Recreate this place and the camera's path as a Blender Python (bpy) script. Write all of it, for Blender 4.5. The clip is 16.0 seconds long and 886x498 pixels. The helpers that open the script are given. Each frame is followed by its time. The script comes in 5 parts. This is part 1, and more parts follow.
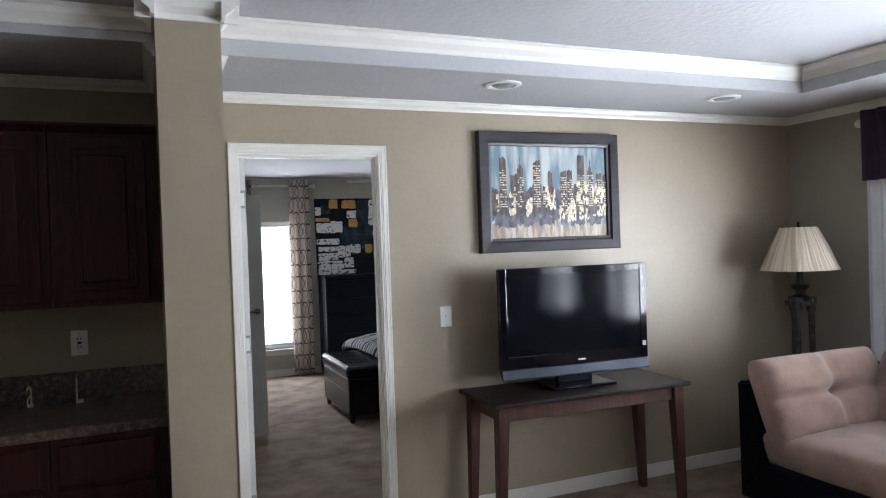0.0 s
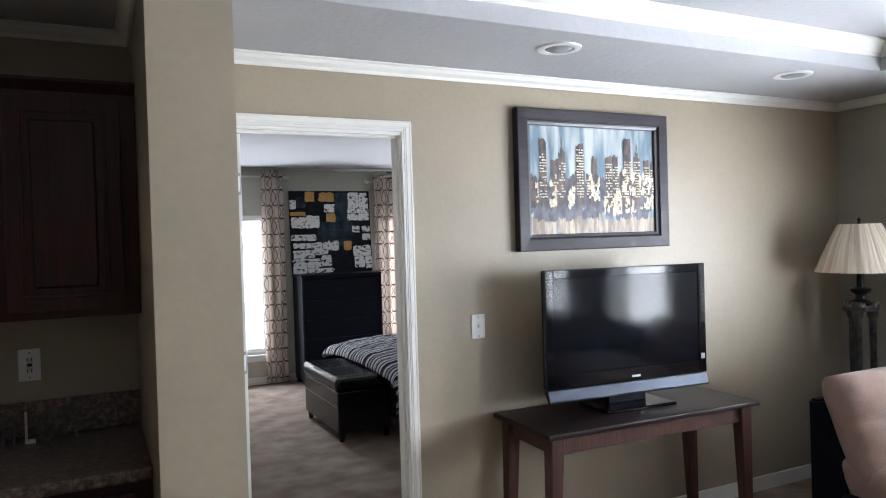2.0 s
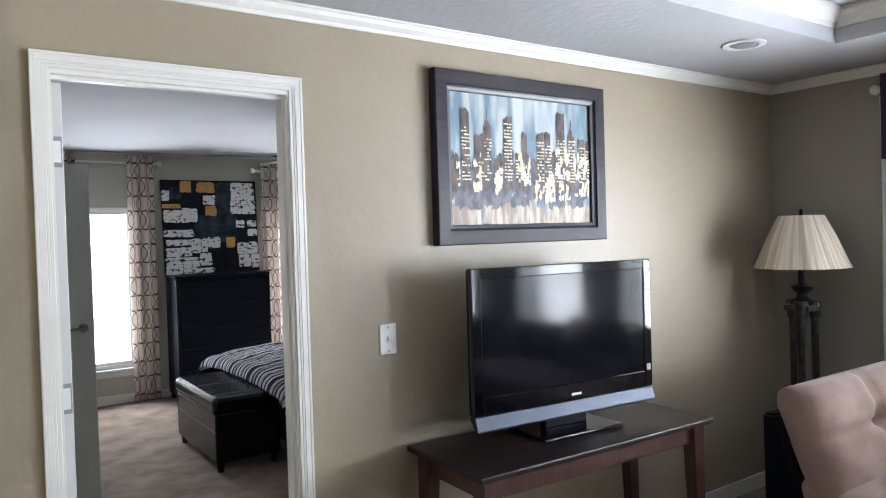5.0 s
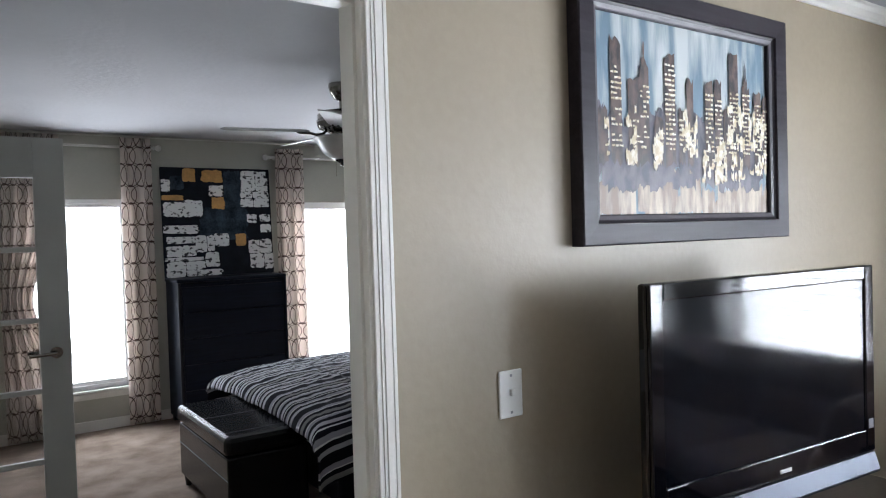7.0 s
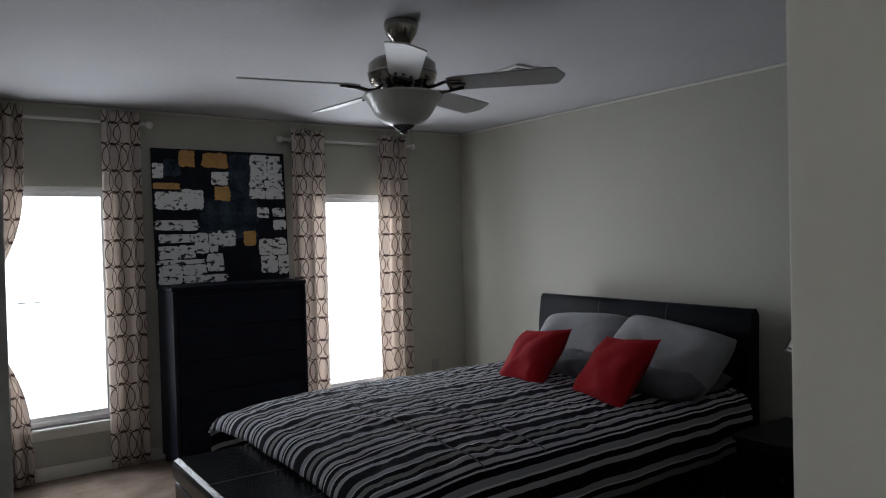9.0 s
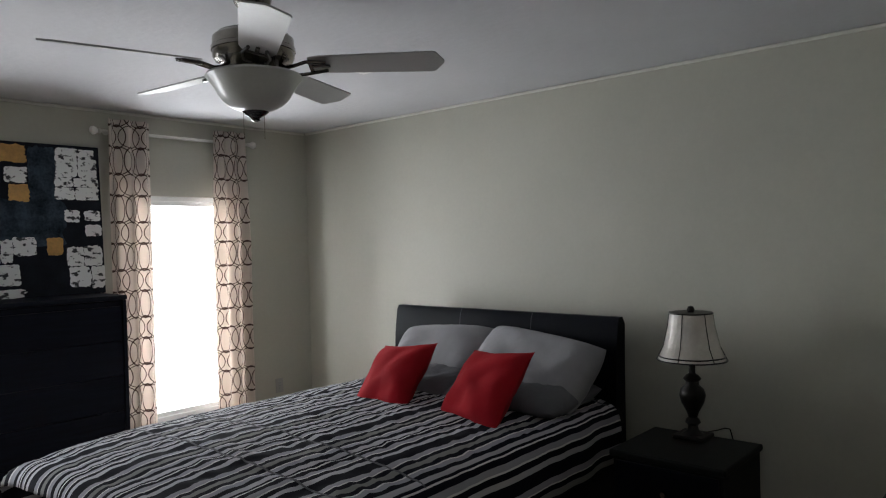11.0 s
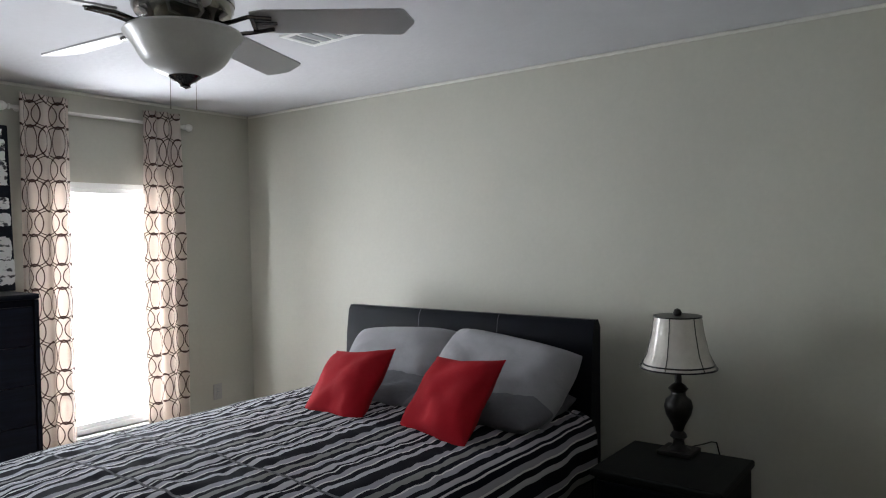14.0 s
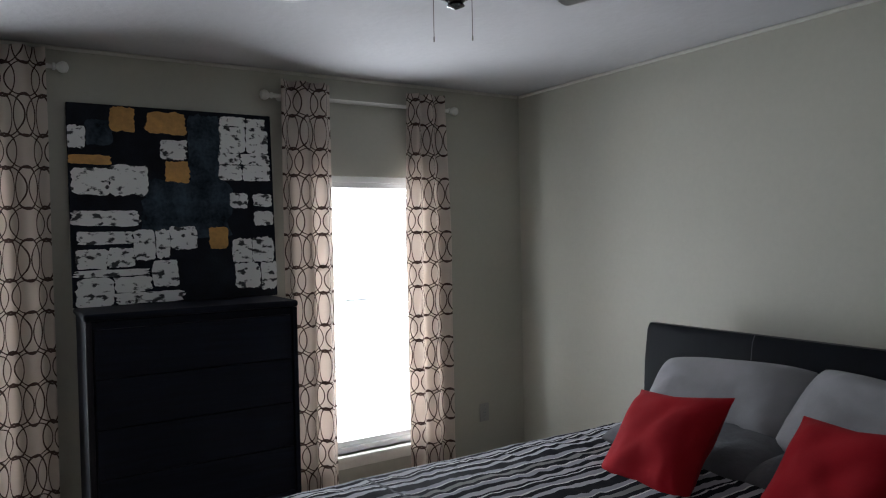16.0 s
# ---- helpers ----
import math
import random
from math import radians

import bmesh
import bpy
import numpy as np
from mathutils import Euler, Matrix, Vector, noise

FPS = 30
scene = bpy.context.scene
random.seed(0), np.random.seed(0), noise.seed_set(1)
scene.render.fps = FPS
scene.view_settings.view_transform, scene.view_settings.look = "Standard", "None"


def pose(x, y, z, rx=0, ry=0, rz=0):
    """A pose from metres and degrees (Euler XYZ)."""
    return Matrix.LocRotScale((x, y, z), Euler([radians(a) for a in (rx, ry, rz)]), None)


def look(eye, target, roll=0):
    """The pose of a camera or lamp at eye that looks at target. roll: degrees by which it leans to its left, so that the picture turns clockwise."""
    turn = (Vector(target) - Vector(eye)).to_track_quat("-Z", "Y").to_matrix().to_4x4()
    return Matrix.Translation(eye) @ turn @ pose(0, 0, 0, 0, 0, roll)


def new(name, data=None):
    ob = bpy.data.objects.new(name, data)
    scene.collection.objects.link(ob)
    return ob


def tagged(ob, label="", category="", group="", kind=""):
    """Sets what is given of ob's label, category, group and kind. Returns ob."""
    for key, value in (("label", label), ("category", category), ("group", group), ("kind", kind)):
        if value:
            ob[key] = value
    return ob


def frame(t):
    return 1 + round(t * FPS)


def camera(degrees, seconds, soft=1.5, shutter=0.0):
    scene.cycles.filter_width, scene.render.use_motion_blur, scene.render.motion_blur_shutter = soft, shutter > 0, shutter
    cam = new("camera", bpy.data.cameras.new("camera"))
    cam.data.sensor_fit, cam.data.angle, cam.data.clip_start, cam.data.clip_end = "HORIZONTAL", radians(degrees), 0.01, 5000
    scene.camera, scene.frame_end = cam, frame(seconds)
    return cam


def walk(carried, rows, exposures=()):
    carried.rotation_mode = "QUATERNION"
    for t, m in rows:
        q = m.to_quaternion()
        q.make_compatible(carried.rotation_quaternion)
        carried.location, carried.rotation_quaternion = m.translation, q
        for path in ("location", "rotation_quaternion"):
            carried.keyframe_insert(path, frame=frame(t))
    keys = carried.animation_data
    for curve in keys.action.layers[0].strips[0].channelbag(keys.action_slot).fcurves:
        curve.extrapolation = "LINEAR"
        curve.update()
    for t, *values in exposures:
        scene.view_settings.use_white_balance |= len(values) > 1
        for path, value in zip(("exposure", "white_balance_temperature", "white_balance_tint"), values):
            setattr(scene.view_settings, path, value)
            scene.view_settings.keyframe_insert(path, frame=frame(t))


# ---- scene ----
cam = camera(64.0, 16.0, soft=1.1)
EXPOSURES = [(0.0, 0.18, 6350, 14), (1.5, 0.40, 6350, 14), (3.5, 0.5, 6350, 14), (6.5, 0.32, 6350, 14), (7.5, -0.30, 6350, 14), (8.0, -0.80, 6350, 14),
             (10.5, -0.58, 6850, 13.5), (11.0, -0.06, 6850, 13.5), (11.5, 0.25, 6850, 13.5), (12.5, 0.5, 6850, 13.5), (13.0, 0.8, 6850, 13.5), (13.5, 0.76, 6750, 13.5), (14.0, 0.46, 6650, 13.5), (14.5, 0.14, 6600, 13.5), (15.0, 0.12, 6600, 13), (15.5, -0.10, 6600, 13), (16.0, -0.56, 6550, 13)]
PATH = [
    (0, (0.603, 1.672, 1.554), (1.367, 3.521, 1.538), -2.0),
    (0.5, (0.638, 1.895, 1.538), (1.436, 3.728, 1.509), -2.1),
    (1, (0.652, 2.084, 1.533), (1.468, 3.91, 1.503), -1.9),
    (1.5, (0.601, 2.277, 1.53), (1.428, 4.097, 1.502), -1.7),
    (2, (0.506, 2.424, 1.559), (1.389, 4.218, 1.532), -1.7),
    (2.5, (0.543, 2.588, 1.554), (1.55, 4.316, 1.519), -2.0),
    (3, (0.671, 2.762, 1.551), (1.744, 4.449, 1.511), -2.0),
    (3.5, (0.702, 2.836, 1.541), (1.81, 4.501, 1.508), -1.9),
    (3.7, (0.712, 2.837, 1.543), (1.822, 4.5, 1.513), -1.9),
    (6, (0.868, 3.433, 1.516), (2.024, 5.065, 1.47), -1.6),
    (6.5, (0.94, 3.709, 1.513), (2.087, 5.347, 1.47), -1.6),
    (7, (1.042, 4.067, 1.536), (2.176, 5.713, 1.488), -1.7),
    (7.5, (1.119, 4.419, 1.522), (2.246, 6.071, 1.479), -1.3),
    (8, (1.198, 4.762, 1.529), (2.322, 6.416, 1.489), -1.5),
    (8.2, (1.226, 4.871, 1.515), (2.35, 6.525, 1.477), -1.5),
    (10.3, (1.404, 5.608, 1.5), (2.752, 7.085, 1.473), -1.4),
    (10.5, (1.411, 5.619, 1.502), (2.808, 7.051, 1.479), -1.4),
    (11, (1.46, 5.639, 1.5), (2.96, 6.962, 1.474), -1.5),
    (11.5, (1.517, 5.59, 1.502), (3.122, 6.783, 1.48), -1.5),
    (12, (1.524, 5.597, 1.512), (3.201, 6.687, 1.486), -1.4),
    (12.5, (1.522, 5.623, 1.51), (3.248, 6.633, 1.478), -1.4),
    (13, (1.544, 5.647, 1.516), (3.289, 6.624, 1.482), -1.1),
    (13.5, (1.593, 5.767, 1.507), (3.309, 6.793, 1.471), -1.1),
    (14, (1.706, 5.944, 1.498), (3.301, 7.149, 1.454), -1.0),
    (14.5, (1.773, 6.22, 1.512), (3.306, 7.504, 1.463), -1.0),
    (15, (1.942, 6.372, 1.505), (3.366, 7.776, 1.462), -1.5),
    (15.5, (2.108, 6.502, 1.498), (3.319, 8.094, 1.463), -1.4),
    (16, (2.193, 6.717, 1.522), (3.268, 8.402, 1.477), -1.2),
]
walk(cam, [(t, look(eye, target, roll)) for t, eye, target, roll in PATH], EXPOSURES)

# ---- world and light ----
world = bpy.data.worlds.new("world")
scene.world = world
world.use_nodes = True
wn = world.node_tree.nodes
sky = wn.new("ShaderNodeTexSky")
sky.sky_type, sky.sun_disc, sky.sun_elevation, sky.sun_rotation = "NISHITA", False, radians(40), radians(200)
world.node_tree.links.new(sky.outputs[0], wn["Background"].inputs[0])
wn["Background"].inputs[1].default_value = 0.12
sun = new("sun", bpy.data.lights.new("sun", "SUN"))
sun.data.energy, sun.data.angle, sun.data.color = 1.0, radians(12), (1, 0.97, 0.92)
sun.matrix_world = look((10, -20, 20), (0, 0, 0))


def window_light(name, m, width, height, watts, color=(0.85, 0.935, 1.0)):
    data = bpy.data.lights.new(name, "AREA")
    data.shape, data.size, data.size_y, data.energy, data.color = "RECTANGLE", width, height, watts, color
    ob = new(name, data)
    ob.matrix_world = m
    return ob


WIN_Z = 1.05
window_light("window_light_bed_a", look((1.85, 10.66, WIN_Z), (1.85, 5, WIN_Z)), 0.9, 1.65, 55)
window_light("window_light_bed_b", look((4.07, 10.66, WIN_Z), (4.07, 5, WIN_Z + 0.1)), 0.9, 1.7, 80)
for at, watts in ((3.6, 182), (2.13, 158), (0.25, 95)):
    window_light("window_light_living", look((5.06, at, 1.35), (0, at, 1.1)), 1.0, 1.5, watts)


# ---- materials ----
def material(name, color, rough=0.6, metal=0.0, spread=0.12, scale=6.0, fine=90.0, bump=0.15, depth=0.002, spec=0.5, tint=None, coat=0.0, sheen=0.0):
    m = bpy.data.materials.new(name)
    m.use_nodes = True
    n, l = m.node_tree.nodes, m.node_tree.links
    b = n["Principled BSDF"]
    b.inputs["Roughness"].default_value, b.inputs["Metallic"].default_value = rough, metal
    b.inputs["Specular IOR Level"].default_value = spec
    b.inputs["Coat Weight"].default_value = coat
    b.inputs["Sheen Weight"].default_value = sheen
    co = n.new("ShaderNodeTexCoord")
    big, small = n.new("ShaderNodeTexNoise"), n.new("ShaderNodeTexNoise")
    big.inputs["Scale"].default_value, small.inputs["Scale"].default_value = scale, fine
    big.inputs["Detail"].default_value, small.inputs["Detail"].default_value = 4, 3
    l.new(co.outputs["Object"], big.inputs["Vector"]), l.new(co.outputs["Object"], small.inputs["Vector"])
    add = n.new("ShaderNodeMath")
    add.operation = "MULTIPLY_ADD"
    l.new(small.outputs["Fac"], add.inputs[0])
    add.inputs[1].default_value = 0.5
    l.new(big.outputs["Fac"], add.inputs[2])
    ramp = n.new("ShaderNodeValToRGB")
    e = ramp.color_ramp.elements
    other = tint or color
    e[0].position, e[1].position = 0.5, 1.0
    e[0].color = (*[c * (1 - spread) for c in color], 1)
    e[1].color = (*[min(1, c * (1 + spread)) for c in other], 1)
    l.new(add.outputs[0], ramp.inputs[0])
    l.new(ramp.outputs[0], b.inputs["Base Color"])
    if bump:
        bp = n.new("ShaderNodeBump")
        bp.inputs["Strength"].default_value, bp.inputs["Distance"].default_value = bump, depth
        l.new(small.outputs["Fac"], bp.inputs["Height"])
        l.new(bp.outputs[0], b.inputs["Normal"])
    return m


def wood(name, dark, light, rough=0.35, axis=0, coat=0.1):
    m = material(name, dark, rough, coat=coat)
    n, l = m.node_tree.nodes, m.node_tree.links
    mp = n.new("ShaderNodeMapping")
    stretch = [18.0, 18.0, 18.0]
    stretch[axis] = 1.2
    mp.inputs["Scale"].default_value = stretch
    co = [x for x in n if x.type == "TEX_COORD"][0]
    l.new(co.outputs["Object"], mp.inputs["Vector"])
    tx = n.new("ShaderNodeTexNoise")
    tx.inputs["Scale"].default_value, tx.inputs["Detail"].default_value, tx.inputs["Distortion"].default_value = 2.5, 6, 0.8
    l.new(mp.outputs[0], tx.inputs["Vector"])
    ramp = [x for x in n if x.type == "VALTORGB"][0]
    ramp.color_ramp.elements[0].color, ramp.color_ramp.elements[1].color = (*dark, 1), (*light, 1)
    ramp.color_ramp.elements[0].position, ramp.color_ramp.elements[1].position = 0.35, 0.7
    l.new(tx.outputs["Fac"], ramp.inputs[0])
    return m


def glass(name, rough=0.0):
    m = bpy.data.materials.new(name)
    m.use_nodes = True
    b = m.node_tree.nodes["Principled BSDF"]
    b.inputs["Transmission Weight"].default_value, b.inputs["Roughness"].default_value, b.inputs["IOR"].default_value = 1.0, rough, 1.45
    return m


M_TAN = material("tan_wall_paint", (0.335, 0.28, 0.203), 0.44, spread=0.07, scale=1.3, fine=42, bump=0.2, depth=0.004)
M_GREYTAN = material("side_wall_paint", (0.31, 0.285, 0.235), 0.45, spread=0.05, scale=1.5, fine=45, bump=0.25, depth=0.003)
M_BED_WALL = material("pale_green_grey_wall_paint", (0.454, 0.447, 0.386), 0.6, spread=0.04, scale=1.2, fine=40, bump=0.2, depth=0.003)
M_CEIL_BED = material("textured_grey_white_bedroom_ceiling", (0.52, 0.52, 0.54), 0.85, spread=0.03, scale=3, fine=28, bump=0.4, depth=0.006)
M_CEIL = material("textured_white_ceiling", (0.47, 0.475, 0.49), 0.85, spread=0.03, scale=3, fine=28, bump=0.5, depth=0.006)
M_TRIM = material("white_trim_paint", (0.78, 0.765, 0.72), 0.4, spread=0.03, scale=4, fine=60, bump=0.05)
M_DOOR = material("grey_white_door_paint", (0.62, 0.62, 0.60), 0.45, spread=0.03, scale=4, fine=60, bump=0.05)
M_CARPET = material("beige_carpet", (0.27, 0.20, 0.155), 0.95, spread=0.28, scale=5, fine=260, bump=0.9, depth=0.008, tint=(0.34, 0.265, 0.215), spec=0.1)
M_CHERRY = wood("dark_cherry_wood", (0.020, 0.004, 0.004), (0.055, 0.010, 0.009), 0.45, 2, 0.05)
M_CHERRY.node_tree.nodes["Principled BSDF"].inputs["Specular IOR Level"].default_value = 0.3
M_TABLE_TOP = wood("espresso_wood_top", (0.009, 0.005, 0.005), (0.021, 0.011, 0.010), 0.34, 0, 0.1)
M_TABLE_TOP.node_tree.nodes["Principled BSDF"].inputs["Specular IOR Level"].default_value = 0.3
M_TABLE_LEG = wood("brown_wood_leg", (0.042, 0.013, 0.009), (0.085, 0.029, 0.019), 0.38, 2, 0.15)
M_LEATHER = material("black_leather", (0.0035, 0.0045, 0.008), 0.4, spread=0.3, scale=5, fine=220, bump=0.2, depth=0.002, spec=0.09)
M_LEATHER_GLOSS = material("polished_black_leather", (0.003, 0.0035, 0.006), 0.26, spread=0.3, scale=5, fine=60, bump=0.03, depth=0.002, spec=0.38)
M_STITCH = material("pale_grey_stitching", (0.10, 0.10, 0.115), 0.5, bump=0, spec=0.3)
# grey of dresser seams, also the chest's painted edge highlight and the vent's painted dark
M_SEAM_SHADING = material("grey_seam_and_painted_shading", (0.014, 0.014, 0.018), 0.55, bump=0, spec=0.2)
M_BLACK_WOOD = wood("black_stained_wood", (0.0035, 0.005, 0.0105), (0.006, 0.009, 0.019), 0.55, 0, 0.0)
M_BLACK_WOOD.node_tree.nodes["Principled BSDF"].inputs["Specular IOR Level"].default_value = 0.15
M_BLACK_OAK = wood("black_lacquered_wood", (0.003, 0.004, 0.0037), (0.006, 0.0075, 0.0068), 0.5, 0, 0.0)
M_BLACK_OAK.node_tree.nodes["Principled BSDF"].inputs["Specular IOR Level"].default_value = 0.15
M_BLACK_GLOSS = material("gloss_black_plastic", (0.004, 0.004, 0.006), 0.06, spread=0.1, bump=0, spec=0.5)
M_SCREEN = material("dark_screen", (0.004, 0.005, 0.008), 0.085, spread=0.05, bump=0, spec=0.3)
M_SILVER = material("blue_silver_plastic", (0.045, 0.052, 0.068), 0.35, metal=0.7, spread=0.05, bump=0)
M_GREY_PLASTIC = material("grey_plastic", (0.28, 0.29, 0.31), 0.35, spread=0.05, bump=0)
M_WHITE_PLASTIC = material("white_plastic", (0.78, 0.78, 0.76), 0.35, spread=0.03, bump=0)
M_FRAME = wood("dark_plum_frame_wood", (0.022, 0.018, 0.023), (0.036, 0.029, 0.037), 0.42, 0, 0.0)
M_FRAME.node_tree.nodes["Principled BSDF"].inputs["Specular IOR Level"].default_value = 0.22
M_NICKEL = material("brushed_nickel", (0.30, 0.28, 0.255), 0.19, metal=1.0, spread=0.1, scale=20, bump=0.02)
M_DARK_METAL = material("dark_bronze_metal", (0.007, 0.006, 0.0055), 0.38, metal=0.1, spread=0.3, scale=20, bump=0.1, spec=0.3)
M_COLUMN = material("aged_silver_black_lamp", (0.018, 0.017, 0.018), 0.4, metal=0.3, spread=0.5, scale=25, bump=0.2, tint=(0.05, 0.046, 0.044))
M_LIP = material("mauve_grey_lip_paint", (0.085, 0.075, 0.085), 0.4, spread=0.15, scale=10, bump=0.05)
M_CHROME = material("dark_chrome", (0.13, 0.125, 0.12), 0.14, metal=1.0, spread=0.15, scale=20, bump=0.0)
M_BLADE = material("pale_fan_blade", (0.36, 0.355, 0.35), 0.45, spread=0.05, scale=3, bump=0.03)
M_FROST = material("frosted_bowl_glass", (0.52, 0.52, 0.50), 0.35, spread=0.06, scale=8, bump=0.02, coat=0.2)
M_SHADE_GREY = material("plastic_wrapped_shade", (0.54, 0.505, 0.46), 0.22, spread=0.12, scale=9, fine=30, bump=0.5, depth=0.01, coat=0.6)
M_GREY_CLOTH = material("grey_pillow_cotton", (0.205, 0.2, 0.217), 0.9, spread=0.08, scale=5, fine=16, bump=0.22, depth=0.02, sheen=0.2)
M_DARK_CLOTH = material("charcoal_pillow_cotton", (0.095, 0.095, 0.107), 0.9, spread=0.1, scale=5, fine=40, bump=0.4, depth=0.01)
M_RED = material("red_woven_cloth", (0.30, 0.008, 0.014), 0.95, spread=0.12, scale=8, fine=300, bump=0.4, depth=0.003, spec=0.15)
M_SUEDE = material("dusty_rose_tan_suede", (0.32, 0.21, 0.172), 0.95, spread=0.2, scale=7, fine=150, bump=0.3, depth=0.003, sheen=0.4)
M_PLUM = material("dark_plum_curtain", (0.03, 0.012, 0.035), 0.85, spread=0.15, scale=8, fine=200, bump=0.2)
M_SHEER = material("white_sheer_curtain", (0.72, 0.73, 0.78), 0.8, spread=0.05, scale=10, fine=300, bump=0.1)
M_ROD = material("white_rod_paint", (0.75, 0.74, 0.7), 0.4, spread=0.03, bump=0)
M_GLASS = glass("clear_glass")
M_VINYL = material("white_vinyl", (0.8, 0.8, 0.8), 0.4, spread=0.02, bump=0)
M_CANVAS_BLACK = material("black_navy_canvas_paint", (0.008, 0.010, 0.016), 0.75, spec=0.2, spread=0.4, scale=9, fine=120, bump=0.5, depth=0.004)
M_CANVAS_BLUE = material("slate_blue_paint", (0.018, 0.028, 0.042), 0.8, spec=0.15, spread=0.6, scale=11, fine=60, bump=0.5, depth=0.004, tint=(0.034, 0.05, 0.068))
M_CANVAS_GOLD = material("gold_ochre_paint", (0.55, 0.29, 0.08), 0.5, spread=0.25, scale=14, fine=60, bump=0.6, depth=0.004)
M_MIRROR = material("mirror_glass", (0.85, 0.85, 0.85), 0.02, metal=1.0, spread=0.0, bump=0)
M_LETTER_WHITE = material("worn_white_letter_paint", (0.7, 0.64, 0.58), 0.6, spread=0.2, scale=20)
M_LETTER_DARK = material("dark_letter_metal", (0.07, 0.074, 0.088), 0.5, spread=0.4, scale=20)
M_GROUND = material("grey_green_ground", (0.16, 0.17, 0.12), 0.95, spread=0.3, scale=1, fine=12)


def speckled(name):
    m = material(name, (0.075, 0.05, 0.04), 0.3, coat=0.2, bump=0.02)
    n, l = m.node_tree.nodes, m.node_tree.links
    co = [x for x in n if x.type == "TEX_COORD"][0]
    v = n.new("ShaderNodeTexNoise")
    v.inputs["Scale"].default_value, v.inputs["Detail"].default_value, v.inputs["Roughness"].default_value = 38, 8, 0.75
    l.new(co.outputs["Object"], v.inputs["Vector"])
    ramp = [x for x in n if x.type == "VALTORGB"][0]
    r = ramp.color_ramp
    r.elements[0].position, r.elements[0].color = 0.38, (0.03, 0.02, 0.017, 1)
    r.elements[1].position, r.elements[1].color = 0.66, (0.30, 0.22, 0.17, 1)
    mid = r.elements.new(0.5)
    mid.color = (0.11, 0.075, 0.06, 1)
    l.new(v.outputs["Fac"], ramp.inputs[0])
    return m


M_COUNTER = speckled("brown_speckled_laminate")


def uv_pattern(name, rough):
    """A cloth material whose colour is worked out from the cloth's own metres (UV). Returns material, nodes, links, u, v."""
    m = material(name, (0.5, 0.5, 0.5), rough, fine=250, bump=0.3, sheen=0.1)
    n, l = m.node_tree.nodes, m.node_tree.links
    uv = n.new("ShaderNodeUVMap")
    sep = n.new("ShaderNodeSeparateXYZ")
    l.new(uv.outputs[0], sep.inputs[0])
    return m, n, l, sep.outputs[0], sep.outputs[1]


def calc(n, l, op, a, b=None, c=None):
    x = n.new("ShaderNodeMath")
    x.operation = op
    for i, s in enumerate((a, b, c)):
        if s is None:
            continue
        if isinstance(s, (int, float)):
            x.inputs[i].default_value = s
        else:
            l.new(s, x.inputs[i])
    return x.outputs[0]


def trellis_cloth(name):
    """Off-white curtain cloth with brown interlocking rings."""
    m, n, l, u, v = uv_pattern(name, 0.85)
    lines = []
    P, Q, R, W = 0.195, 0.32, 0.078, 0.0058
    for du, dv, ru, rv in ((0, 0, R * 1.2, R * 1.2), (0, 0, R * 0.45, R * 1.2), (0.5, 0, R * 0.7, R * 1.2), (0.5, 0.5, R * 1.15, R * 0.95), (0, 0.5, R * 0.7, R * 1.0)):
        a = calc(n, l, "SUBTRACT", calc(n, l, "FRACT", calc(n, l, "ADD", calc(n, l, "DIVIDE", u, P), du)), 0.5)
        b = calc(n, l, "SUBTRACT", calc(n, l, "FRACT", calc(n, l, "ADD", calc(n, l, "DIVIDE", v, Q), dv)), 0.5)
        x, y = calc(n, l, "DIVIDE", calc(n, l, "MULTIPLY", a, P), ru), calc(n, l, "DIVIDE", calc(n, l, "MULTIPLY", b, Q), rv)
        d = calc(n, l, "SQRT", calc(n, l, "ADD", calc(n, l, "MULTIPLY", x, x), calc(n, l, "MULTIPLY", y, y)))
        lines.append(calc(n, l, "LESS_THAN", calc(n, l, "ABSOLUTE", calc(n, l, "SUBTRACT", d, 1.0)), W / max(ru, 0.05) * 0.55))
    top = lines[0]
    for x in lines[1:]:
        top = calc(n, l, "MAXIMUM", top, x)
    mix = n.new("ShaderNodeMix")
    mix.data_type = "RGBA"
    mix.inputs[6].default_value, mix.inputs[7].default_value = (0.70, 0.625, 0.57, 1), (0.085, 0.052, 0.044, 1)
    l.new(top, mix.inputs[0])
    l.new(mix.outputs[2], n["Principled BSDF"].inputs["Base Color"])
    # thin cloth lets window light through
    tr = n.new("ShaderNodeBsdfTranslucent")
    l.new(mix.outputs[2], tr.inputs[0])
    ms = n.new("ShaderNodeMixShader")
    ms.inputs[0].default_value = 0.42
    l.new(n["Principled BSDF"].outputs[0], ms.inputs[1])
    l.new(tr.outputs[0], ms.inputs[2])
    l.new(ms.outputs[0], n["Material Output"].inputs[0])
    return m


